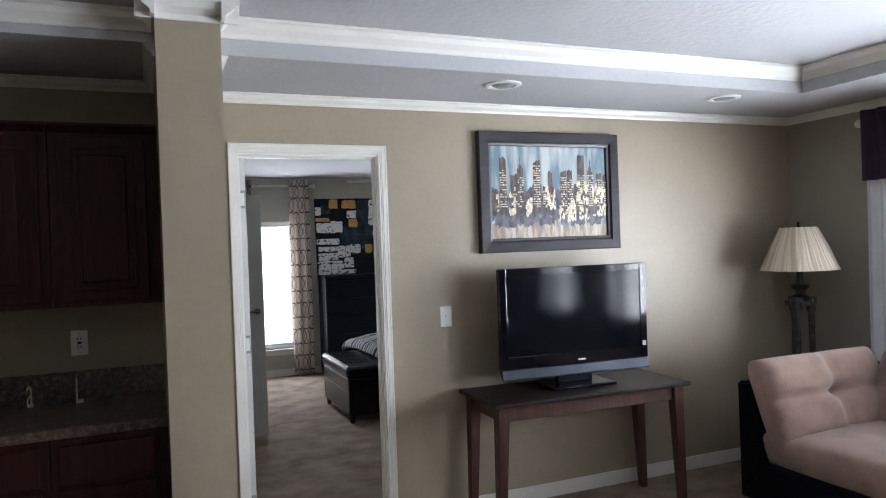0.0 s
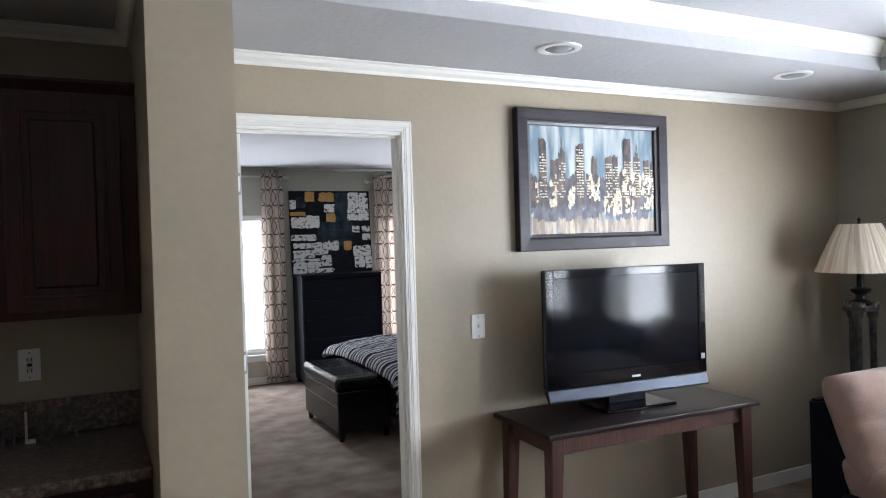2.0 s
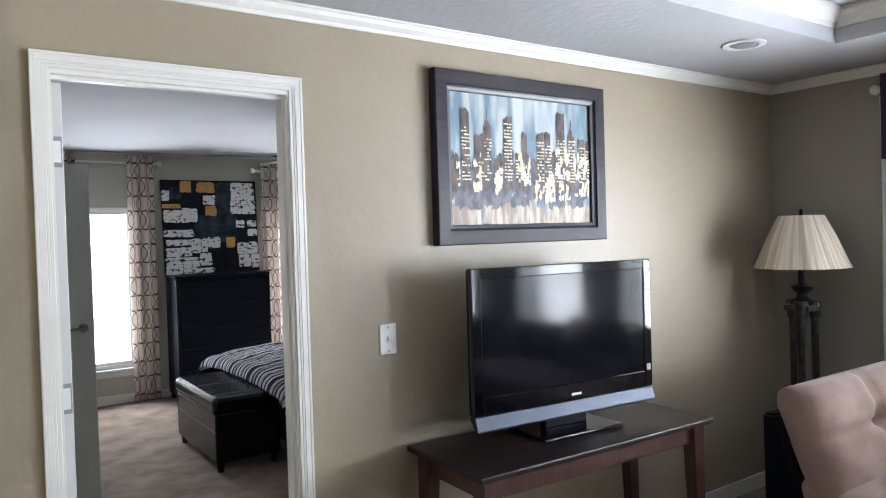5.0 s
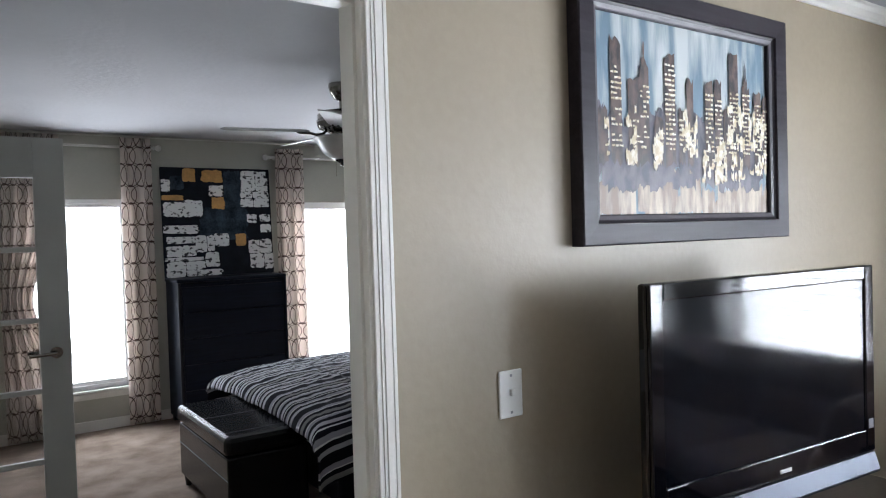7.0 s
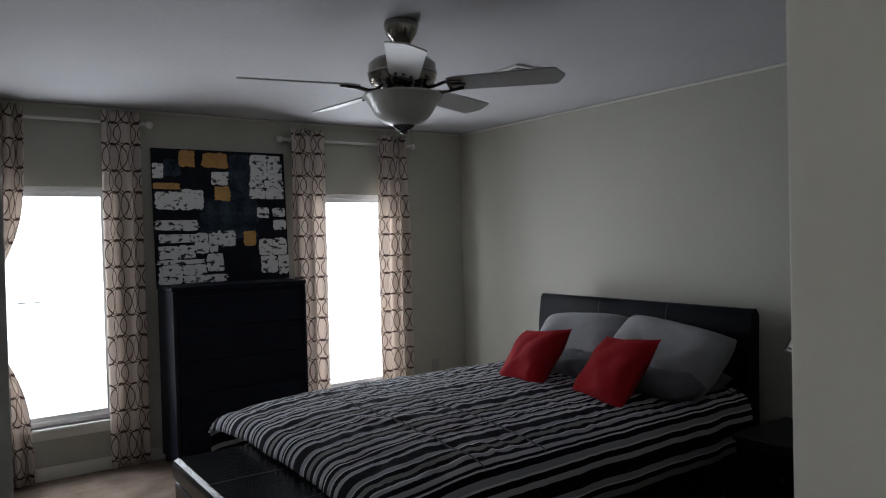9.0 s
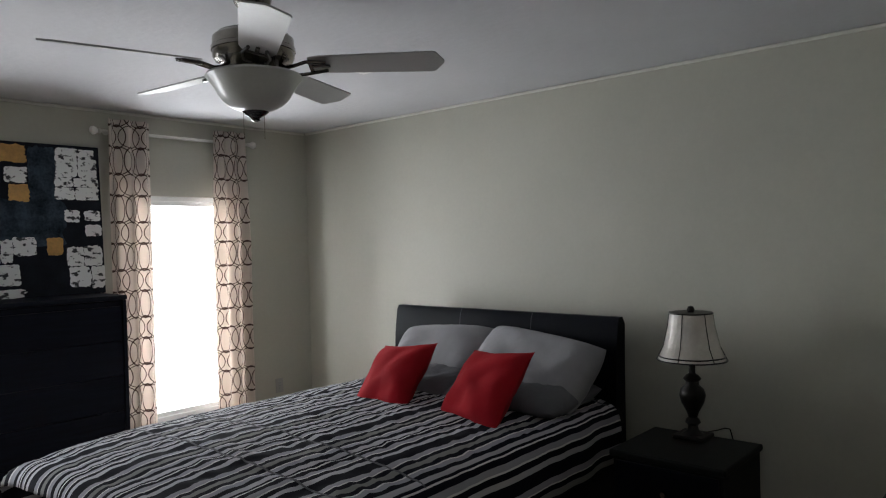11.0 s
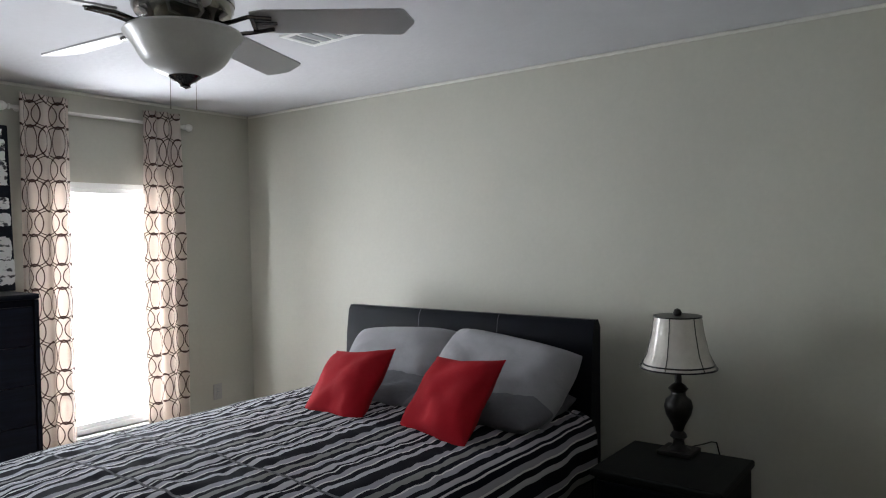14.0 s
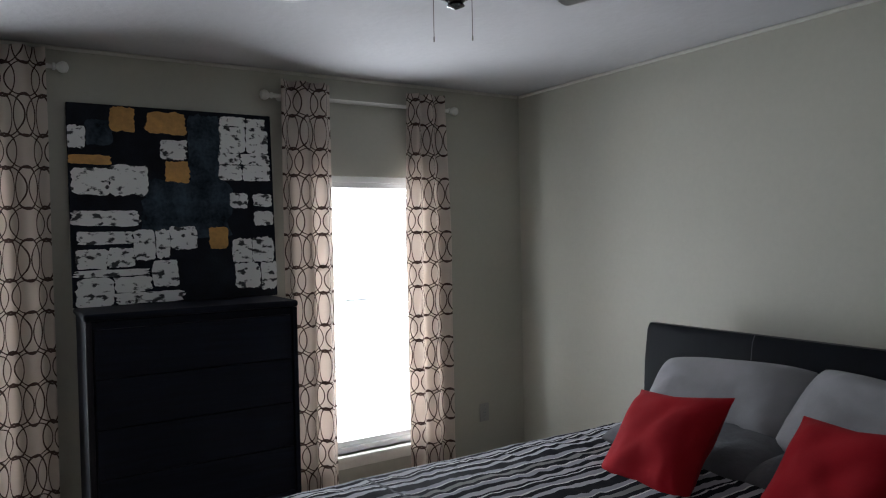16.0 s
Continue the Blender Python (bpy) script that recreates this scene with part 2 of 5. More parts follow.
def striped_cloth(name):
    """Duvet cloth, striped along its length in black, greys and white."""
    m, n, l, u, v = uv_pattern(name, 0.9)
    n["Principled BSDF"].inputs["Specular IOR Level"].default_value = 0.08
    n["Principled BSDF"].inputs["Sheen Weight"].default_value = 0.0
    no = n.new("ShaderNodeTexNoise")
    no.inputs["Scale"].default_value = 5
    co = [x for x in n if x.type == "TEX_COORD"][0]
    l.new(co.outputs["Object"], no.inputs["Vector"])
    w = calc(n, l, "ADD", v, calc(n, l, "MULTIPLY", no.outputs["Fac"], 0.006))
    f = calc(n, l, "FRACT", calc(n, l, "DIVIDE", w, 0.40))
    r = n.new("ShaderNodeValToRGB")
    r.color_ramp.interpolation = "CONSTANT"
    e = r.color_ramp.elements
    K, G, L, H, O = (0.007, 0.007, 0.012, 1), (0.30, 0.30, 0.335, 1), (0.42, 0.415, 0.45, 1), (0.62, 0.61, 0.62, 1), (0.21, 0.21, 0.205, 1)
    e[0].position, e[0].color, e[1].position, e[1].color = 0, K, 0.085, L
    for p, c in ((0.15, K), (0.215, H), (0.235, G), (0.30, K), (0.365, H), (0.383, K), (0.42, L), (0.49, K), (0.56, G), (0.625, H), (0.643, K), (0.71, O), (0.785, K), (0.845, H), (0.862, G), (0.93, K)):
        e.new(p).color = c
    l.new(f, r.inputs[0])
    l.new(r.outputs[0], n["Principled BSDF"].inputs["Base Color"])
    return m


M_TRELLIS = trellis_cloth("ring_trellis_curtain_cloth")
M_STRIPE = striped_cloth("striped_duvet_cloth")


def streaky(name, low, high, stretch=(9, 9, 2.5), scale=6.0):
    """Long upright streaks: brushed paint, and the lamp shade's painted gloss."""
    m = material(name, low, 0.5)
    n, l = m.node_tree.nodes, m.node_tree.links
    co = [x for x in n if x.type == "TEX_COORD"][0]
    mp = n.new("ShaderNodeMapping")
    mp.inputs["Scale"].default_value = stretch
    l.new(co.outputs["Object"], mp.inputs["Vector"])
    t = n.new("ShaderNodeTexNoise")
    t.inputs["Scale"].default_value, t.inputs["Detail"].default_value = scale, 6
    l.new(mp.outputs[0], t.inputs["Vector"])
    ramp = [x for x in n if x.type == "VALTORGB"][0]
    ramp.color_ramp.elements[0].position, ramp.color_ramp.elements[0].color = 0.4, (*low, 1)
    ramp.color_ramp.elements[1].position, ramp.color_ramp.elements[1].color = 0.62, (*high, 1)
    l.new(t.outputs["Fac"], ramp.inputs[0])
    return m


# pale streaks round the shade paint in the gloss on its wrapped pleats
M_SHADE = streaky("cream_shade_painted_gloss", (0.50, 0.40, 0.29), (0.78, 0.70, 0.58), (30, 30, 0.6), 2)
M_SHADE.node_tree.nodes["Principled BSDF"].inputs["Coat Weight"].default_value = 0.4
pn, pl = M_SHADE.node_tree.nodes, M_SHADE.node_tree.links
axis_split, axis_join = pn.new("ShaderNodeSeparateXYZ"), pn.new("ShaderNodeCombineXYZ")
pl.new(pn["Texture Coordinate"].outputs["Object"], axis_split.inputs[0])
around = calc(pn, pl, "ARCTAN2", axis_split.outputs[1], axis_split.outputs[0])
pl.new(calc(pn, pl, "ADD", around, calc(pn, pl, "MULTIPLY", axis_split.outputs[2], 0.35)), axis_join.inputs[0])
pl.new(calc(pn, pl, "MULTIPLY", axis_split.outputs[2], 0.5), axis_join.inputs[2])
pl.new(axis_join.outputs[0], pn["Mapping"].inputs["Vector"])
pn["Mapping"].inputs["Scale"].default_value = (9, 1, 1)
M_CITY_SKY = streaky("painted_blue_grey_sky", (0.13, 0.21, 0.27), (0.52, 0.56, 0.56), (7, 7, 1.0), 2.6)
M_CITY_MIST = streaky("painted_cream_mist", (0.27, 0.20, 0.15), (0.60, 0.52, 0.41), (9, 9, 2), 4)
M_CITY_DARK = streaky("painted_dark_tower", (0.035, 0.037, 0.058), (0.14, 0.125, 0.15), (6, 6, 3), 6)
M_CITY_BROWN = streaky("painted_brown_tower", (0.025, 0.017, 0.02), (0.12, 0.075, 0.06), (6, 6, 3), 7)
M_CITY_GOLD = streaky("painted_gold_light", (0.58, 0.47, 0.29), (0.88, 0.83, 0.71), (8, 8, 6), 10)
M_CANVAS_WHITE = streaky("cracked_white_paint", (0.03, 0.03, 0.035), (0.76, 0.76, 0.75), (5, 5, 8), 4)
M_CANVAS_WHITE.node_tree.nodes["Color Ramp"].color_ramp.elements[0].position = 0.39
M_CANVAS_WHITE.node_tree.nodes["Color Ramp"].color_ramp.elements[1].position = 0.45

# ---- mesh helpers ----
ORG = {}


def thing(name, at=(0, 0, 0), label="", category="", group="", kind="", rz=0, local=False):
    """An empty at a thing's base. Parts are given in world metres, or round the base where local."""
    ob = new(name)
    ob.empty_display_size = 0.1
    ob.matrix_world = pose(*at, 0, 0, rz)
    ORG[ob.name] = Vector((0, 0, 0)) if local else Vector(at)
    return tagged(ob, label, category, group, kind)


def part(name, bm, mat, parent=None, label="", smooth=False):
    """Links a bmesh as one mesh object, under a thing or a part."""
    mesh = bpy.data.meshes.new(name)
    off = ORG.get(parent.name, Vector((0, 0, 0))) if parent else Vector((0, 0, 0))
    if off.length:
        bmesh.ops.translate(bm, vec=-off, verts=bm.verts)
    bmesh.ops.recalc_face_normals(bm, faces=bm.faces)
    if smooth:
        for f in bm.faces:
            f.smooth = True
    bm.to_mesh(mesh)
    bm.free()
    mesh.materials.append(mat)
    if smooth is True:
        mesh.set_sharp_from_angle(angle=radians(40))
    ob = new(name, mesh)
    if parent:
        ob.parent = parent
        ORG[ob.name] = off
    if label:
        ob["label"] = label
    return ob


def solid(name, bm, mat, label, category="", kind="", group="", smooth=False):
    """A top-level thing of a single mesh."""
    return tagged(part(name, bm, mat, None, "", smooth), label, category, group, kind)


def box(bm, x0, x1, y0, y1, z0, z1, bevel=0.0, seg=2):
    made = bmesh.ops.create_cube(bm, size=1)["verts"]
    bmesh.ops.scale(bm, vec=(x1 - x0, y1 - y0, z1 - z0), verts=made)
    bmesh.ops.translate(bm, vec=((x0 + x1) / 2, (y0 + y1) / 2, (z0 + z1) / 2), verts=made)
    if bevel:
        edges = {e for v in made for e in v.link_edges}
        bmesh.ops.bevel(bm, geom=list(edges), offset=bevel, segments=seg, affect="EDGES", profile=0.5)
    return bm


def boxes(*rows, bevel=0.0):
    bm = bmesh.new()
    for r in rows:
        box(bm, *r, bevel=bevel)
    return bm


def lathe(profile, at=(0, 0, 0), n=32, wave=None):
    """Turns (radius, height) pairs about an upright axis at at. wave(angle, radius, height): a new radius."""
    bm = bmesh.new()
    rings = []
    for r, z in profile:
        ring = []
        for i in range(n):
            a = 2 * math.pi * i / n
            rr = wave(a, r, z) if wave else r
            ring.append(bm.verts.new((at[0] + rr * math.cos(a), at[1] + rr * math.sin(a), at[2] + z)))
        rings.append(ring)
    for lo, hi in zip(rings, rings[1:]):
        for i in range(n):
            bm.faces.new((lo[i], lo[(i + 1) % n], hi[(i + 1) % n], hi[i]))
    for ring in (rings[0], rings[-1]):
        try:
            bm.faces.new(ring)
        except ValueError:
            pass
    return bm


def rod(p0, p1, r, n=12, r2=None):
    bm = bmesh.new()
    a, b = Vector(p0), Vector(p1)
    made = bmesh.ops.create_cone(bm, cap_ends=True, segments=n, radius1=r, radius2=r if r2 is None else r2, depth=(b - a).length)["verts"]
    turn = (b - a).to_track_quat("Z", "Y").to_matrix().to_4x4()
    bmesh.ops.transform(bm, matrix=Matrix.Translation((a + b) / 2) @ turn, verts=made)
    return bm


def sweep(profile, p0, p1, out):
    """A moulding from p0 to p1: profile pairs of (out, up)."""
    bm = bmesh.new()
    a, b, o = Vector(p0), Vector(p1), Vector(out)
    ends = [[bm.verts.new(p + o * x + Vector((0, 0, z))) for x, z in profile] for p in (a, b)]
    k = len(profile)
    for i in range(k):
        bm.faces.new((ends[0][i], ends[0][(i + 1) % k], ends[1][(i + 1) % k], ends[1][i]))
    bm.faces.new(ends[0]), bm.faces.new(ends[1])
    return bm


def join(*bms):
    out = bmesh.new()
    for b in bms:
        me = bpy.data.meshes.new("tmp")
        b.to_mesh(me)
        b.free()
        out.from_mesh(me)
        bpy.data.meshes.remove(me)
    return out


def wall_with_openings(axis, face0, face1, a0, a1, z1, openings):
    """A wall between face0 and face1 across axis ('x' or 'y'), from a0 to a1 along it, with openings (b0, b1, low, high)."""
    bm = bmesh.new()

    def put(b0, b1, lo, hi):
        if b1 - b0 > 0.001 and hi - lo > 0.001:
            if axis == "y":
                box(bm, b0, b1, face0, face1, lo, hi)
            else:
                box(bm, face0, face1, b0, b1, lo, hi)
    at = a0
    for b0, b1, lo, hi in sorted(openings):
        put(at, b0, 0, z1)
        put(b0, b1, 0, lo)
        put(b0, b1, hi, z1)
        at = b1
    put(at, a1, 0, z1)
    return bm


# ---- the plan ----
TV_Y, BED_Y0, WIN_Y = 5.40, 5.488, 10.43          # the wall between the rooms, and the bedroom's window wall
LIV_X, BED_X, BED_X0 = 4.82, 5.18, 0.60          # outer walls, the bedroom's inner wall
SOFFIT, TRAY, BED_CEIL = 2.355, 2.50, 2.42
STUB0, STUB1, SOFFIT_Y, SOFFIT_X = 0.648, 0.882, 4.69, 4.15
DOOR = (1.026, 1.776, 2.056)
BACK_Y, KIT_X = -2.5, -3.2
WA, WB = (1.45, 2.25, 0.335, 1.888), (3.66, 4.48, 0.26, 1.86)

# ---- structure ----
solid("ground", boxes((-150, 150, -150, 150, -0.6, -0.5)), M_GROUND, "flat grey-green ground outside the house", "ground", "structure")
solid("floor_living", boxes((KIT_X - 0.1, LIV_X + 0.1, BACK_Y - 0.1, TV_Y, -0.12, 0)), M_CARPET, "beige-brown cut-pile carpet of the living room", "floor", "structure")
solid("floor_bedroom", boxes((BED_X0 - 1.6, BED_X + 0.1, TV_Y, WIN_Y + 0.12, -0.12, 0)), M_CARPET, "mottled beige-brown bedroom carpet", "floor", "structure")
solid("wall_between", wall_with_openings("y", TV_Y, BED_Y0 - 0.002, KIT_X, BED_X + 0.1, 2.62, [(DOOR[0], DOOR[1], 0, DOOR[2])]), M_TAN, "tan painted wall with a doorway to the bedroom", "wall", "structure")
solid("wall_between_bedroom_side", wall_with_openings("y", BED_Y0 - 0.001, BED_Y0 + 0.004, BED_X0, BED_X, BED_CEIL, [(DOOR[0], DOOR[1], 0, DOOR[2])]), M_BED_WALL, "pale grey-green painted wall skin beside the doorway", "wall", "structure")
solid("wall_living_east", wall_with_openings("x", LIV_X, LIV_X + 0.12, BACK_Y, TV_Y, 2.62, [(3.10, 4.10, 0.6, 2.05), (1.63, 2.63, 0.6, 2.05), (-0.25, 0.75, 0.6, 2.05)]), M_GREYTAN, "grey-tan painted outer wall with windows", "wall", "structure")
solid("wall_living_south", boxes((KIT_X, LIV_X + 0.12, BACK_Y - 0.12, BACK_Y, 0, 2.62)), M_GREYTAN, "tan painted rear wall of the living room", "wall", "structure")
solid("wall_living_west", boxes((KIT_X - 0.12, KIT_X, BACK_Y - 0.12, TV_Y, 0, 2.62)), M_TAN, "tan painted kitchen side wall", "wall", "structure")
solid("wall_bedroom_north", wall_with_openings("y", WIN_Y, WIN_Y + 0.12, BED_X0, BED_X + 0.1, 2.55, [WA, WB]), M_BED_WALL, "pale grey-green painted wall with two tall windows", "wall", "structure")
solid("wall_bedroom_east", boxes((BED_X, BED_X + 0.1, BED_Y0, WIN_Y, 0, 2.55)), M_BED_WALL, "pale grey-green painted wall behind the bed", "wall", "structure")
solid("wall_bedroom_west", wall_with_openings("x", BED_X0 - 0.1, BED_X0, BED_Y0, WIN_Y + 0.12, 2.55, [(6.9, 7.68, 0, 2.04)]), M_BED_WALL, "pale grey-green painted inner bedroom wall", "wall", "structure")
solid("wall_closet", boxes((BED_X0 - 1.6, BED_X0 - 1.5, 6.0, 8.6, 0, 2.55), (BED_X0 - 1.5, BED_X0 - 0.1, 6.0, 6.1, 0, 2.55), (BED_X0 - 1.5, BED_X0 - 0.1, 8.5, 8.6, 0, 2.55)), M_BED_WALL, "plain painted walls of the side room", "wall", "structure")
solid("wall_stub", boxes((STUB0, STUB1, 4.50, TV_Y - 0.002, 0, 2.56)), M_TAN, "tan painted stub wall between kitchen and doorway", "wall", "structure")

solid("ceiling_living", boxes((KIT_X, LIV_X, BACK_Y, TV_Y, TRAY, TRAY + 0.1)), M_CEIL, "white textured tray ceiling", "ceiling", "structure")
solid("ceiling_soffit", boxes((STUB1 + 0.0002, LIV_X, SOFFIT_Y, TV_Y, SOFFIT, TRAY), (SOFFIT_X, LIV_X, BACK_Y, SOFFIT_Y, SOFFIT, TRAY), (KIT_X, STUB0 - 0.0002, SOFFIT_Y, TV_Y, SOFFIT + 0.03, TRAY)), M_CEIL, "white lowered ceiling border with recessed lights", "ceiling", "structure")
solid("ceiling_bedroom", boxes((BED_X0 - 1.6, BED_X, BED_Y0 + 0.004, WIN_Y, BED_CEIL, BED_CEIL + 0.1)), M_CEIL_BED, "white flat textured bedroom ceiling", "ceiling", "structure")
solid("roof", boxes((KIT_X - 0.3, BED_X + 0.3, BACK_Y - 0.3, WIN_Y + 0.3, 2.64, 2.7)), M_VINYL, "plain flat roof deck over the rooms", "roof", "structure")

CROWN = ((0, 0), (0.008, 0), (0.012, 0.012), (0.03, 0.026), (0.036, 0.04), (0.045, 0.043), (0.045, 0.05), (0, 0.05))
BIGCROWN = tuple((x * 1.5, z * 1.5) for x, z in CROWN)


def trim(name, bm, label="white painted trim moulding"):
    return solid(name, bm, M_TRIM, label, "trim", "structure")


c0 = SOFFIT - 0.052
trim("trim_crown_doorwall", sweep(CROWN, (STUB1, TV_Y, c0), (LIV_X, TV_Y, c0), (0, -1, 0)), "white crown moulding along the tan wall")
trim("trim_crown_east", sweep(CROWN, (LIV_X, TV_Y, c0), (LIV_X, BACK_Y, c0), (-1, 0, 0)), "white crown moulding along the window wall")
trim("trim_crown_kitchen", sweep(CROWN, (KIT_X, TV_Y, c0 + 0.03), (STUB0, TV_Y, c0 + 0.03), (0, -1, 0)), "white crown moulding above the cabinets")
trim("trim_crown_stub", join(sweep(CROWN, (STUB0, SOFFIT_Y, c0 + 0.03), (STUB0, TV_Y, c0 + 0.03), (-1, 0, 0)), sweep(CROWN, (STUB1, SOFFIT_Y, c0), (STUB1, TV_Y, c0), (1, 0, 0))), "white crown moulding on the stub wall")
c1 = TRAY - 0.077
trim("trim_crown_tray", join(sweep(BIGCROWN, (STUB1, SOFFIT_Y, c1), (SOFFIT_X, SOFFIT_Y, c1), (0, -1, 0)), sweep(BIGCROWN, (SOFFIT_X, SOFFIT_Y, c1), (SOFFIT_X, BACK_Y, c1), (-1, 0, 0)), sweep(BIGCROWN, (KIT_X, SOFFIT_Y, c1), (STUB0, SOFFIT_Y, c1), (0, -1, 0))), "white crown moulding round the tray ceiling")
k = 0.0675
trim("trim_crown_stub_head", join(sweep(BIGCROWN, (STUB0 - k, 4.4998, c1), (STUB1 + k, 4.4998, c1), (0, -1, 0)), sweep(BIGCROWN, (STUB1 + 0.0002, 4.50 - k, c1), (STUB1 + 0.0002, SOFFIT_Y, c1), (1, 0, 0)), sweep(BIGCROWN, (STUB0 - 0.0002, 4.50 - k, c1), (STUB0 - 0.0002, SOFFIT_Y, c1), (-1, 0, 0))), "white crown moulding capping the stub wall")
solid("baseboard_doorwall", boxes((1.865, LIV_X, TV_Y - 0.013, TV_Y, 0, 0.085), bevel=0.003), M_TRIM, "white baseboard along the tan wall", "baseboard", "structure")
solid("baseboard_stub", boxes((STUB0 - 0.005, STUB1 + 0.005, 4.487, 4.50, 0, 0.085), bevel=0.003), M_TRIM, "white baseboard on the stub wall", "baseboard", "structure")
solid("baseboard_east", boxes((LIV_X - 0.013, LIV_X, BACK_Y, TV_Y - 0.015, 0, 0.085), bevel=0.003), M_TRIM, "white baseboard along the living room window wall", "baseboard", "structure")
solid("baseboard_bedroom", boxes((BED_X0, BED_X, WIN_Y - 0.013, WIN_Y, 0, 0.085), bevel=0.003), M_TRIM, "white baseboard under the bedroom windows", "baseboard", "structure")
solid("baseboard_bedroom_east", boxes((BED_X - 0.013, BED_X, BED_Y0 + 0.01, WIN_Y - 0.015, 0, 0.085), bevel=0.003), M_TRIM, "white baseboard behind the bed", "baseboard", "structure")


def door_casing(name, y_face, d):
    """Stepped casing round the doorway; d: -1 towards the living room."""
    x0, x1, h = DOOR
    t = thing(name, (x0, y_face, 0), "white stepped door casing", "door frame", kind="structure")
    for side, s in (("left", -1), ("right", 1)):
        e = x0 if s < 0 else x1
        rows = []
        for a, b, th in ((-0.004, 0.007, 0.0125), (0.007, 0.015, 0.0145), (0.015, 0.0345, 0.0165), (0.0345, 0.0435, 0.0180)):
            ya, yb = sorted((y_face, y_face + d * th))
            xa, xb = sorted((e + s * a, e + s * b))
            rows.append((xa, xb, ya, yb, 0, h + (a if a > 0 else 0.0)))
        part("jamb_casing", boxes(*rows, bevel=0.0012), M_TRIM, t)
    rows = []
    for a, b, th in ((-0.004, 0.007, 0.0125), (0.007, 0.015, 0.0145), (0.015, 0.0345, 0.0165), (0.0345, 0.0435, 0.0180)):
        ya, yb = sorted((y_face, y_face + d * th))
        rows.append((x0 - b, x1 + b, ya, yb, h + a, h + b))
    part("head_casing", boxes(*rows, bevel=0.002), M_TRIM, t)
    return t


door_casing("door_casing", TV_Y, -1)
door_casing("door_casing", BED_Y0 + 0.004, 1)
dj = thing("door_1", (DOOR[0], TV_Y, 0), "white painted door jamb", "door frame", kind="structure")
part("jamb", boxes((DOOR[0], DOOR[0] + 0.012, TV_Y - 0.004, BED_Y0 + 0.008, 0, DOOR[2] - 0.018), (DOOR[0] + 0.012, DOOR[0] + 0.015, TV_Y + 0.02, TV_Y + 0.05, 0, DOOR[2] - 0.028)), M_TRIM, dj)
part("jamb", boxes((DOOR[1] - 0.012, DOOR[1], TV_Y - 0.004, BED_Y0 + 0.008, 0, DOOR[2] - 0.018), (DOOR[1] - 0.02, DOOR[1] - 0.012, TV_Y + 0.02, TV_Y + 0.05, 0, DOOR[2] - 0.028)), M_TRIM, dj)
part("head_jamb", boxes((DOOR[0], DOOR[1], TV_Y - 0.004, BED_Y0 + 0.008, DOOR[2] - 0.018, DOOR[2]), (DOOR[0] + 0.012, DOOR[1] - 0.012, TV_Y + 0.02, TV_Y + 0.05, DOOR[2] - 0.028, DOOR[2] - 0.018)), M_TRIM, dj)
entry = thing("entry_door", (DOOR[0] + 0.014, BED_Y0 + 0.012, 0), "white bedroom door standing wide open, hinges showing", "door")
ex = DOOR[0] + 0.014
part("slab", boxes((ex, ex + 0.036, BED_Y0 + 0.012, BED_Y0 + 0.73, 0.012, DOOR[2] - 0.024), bevel=0.002), M_DOOR, entry)
for z in (0.22, 1.06, 1.82):
    h = part("hinge_plate", boxes((ex + 0.003, ex + 0.033, BED_Y0 + 0.0095, BED_Y0 + 0.0118, z - 0.047, z + 0.047), bevel=0.001), M_GREY_PLASTIC, entry, "grey metal hinge plate")
    part("hinge_leaf", boxes((ex + 0.009, ex + 0.029, BED_Y0 + 0.0085, BED_Y0 + 0.0097, z - 0.033, z + 0.033)), M_WHITE_PLASTIC, h)
for d, x in ((-1, ex), (1, ex + 0.036)):
    r = part("handle_rose", rod((x, BED_Y0 + 0.67, 1.0), (x + d * 0.008, BED_Y0 + 0.67, 1.0), 0.027, 20), M_NICKEL, entry, "brushed metal handle", True)
    part("knob", lathe(((0.008, 0), (0.01, 0.02), (0.026, 0.035), (0.024, 0.05), (0.001, 0.055)), (0, 0, 0), 18), M_NICKEL, r, "", True)
    k2 = r.children[0]
    k2.data.transform(Matrix.Translation((x + d * 0.008 - ex, 0.658, 1.0)) @ Matrix.Rotation(radians(90 * d), 4, "Y"))


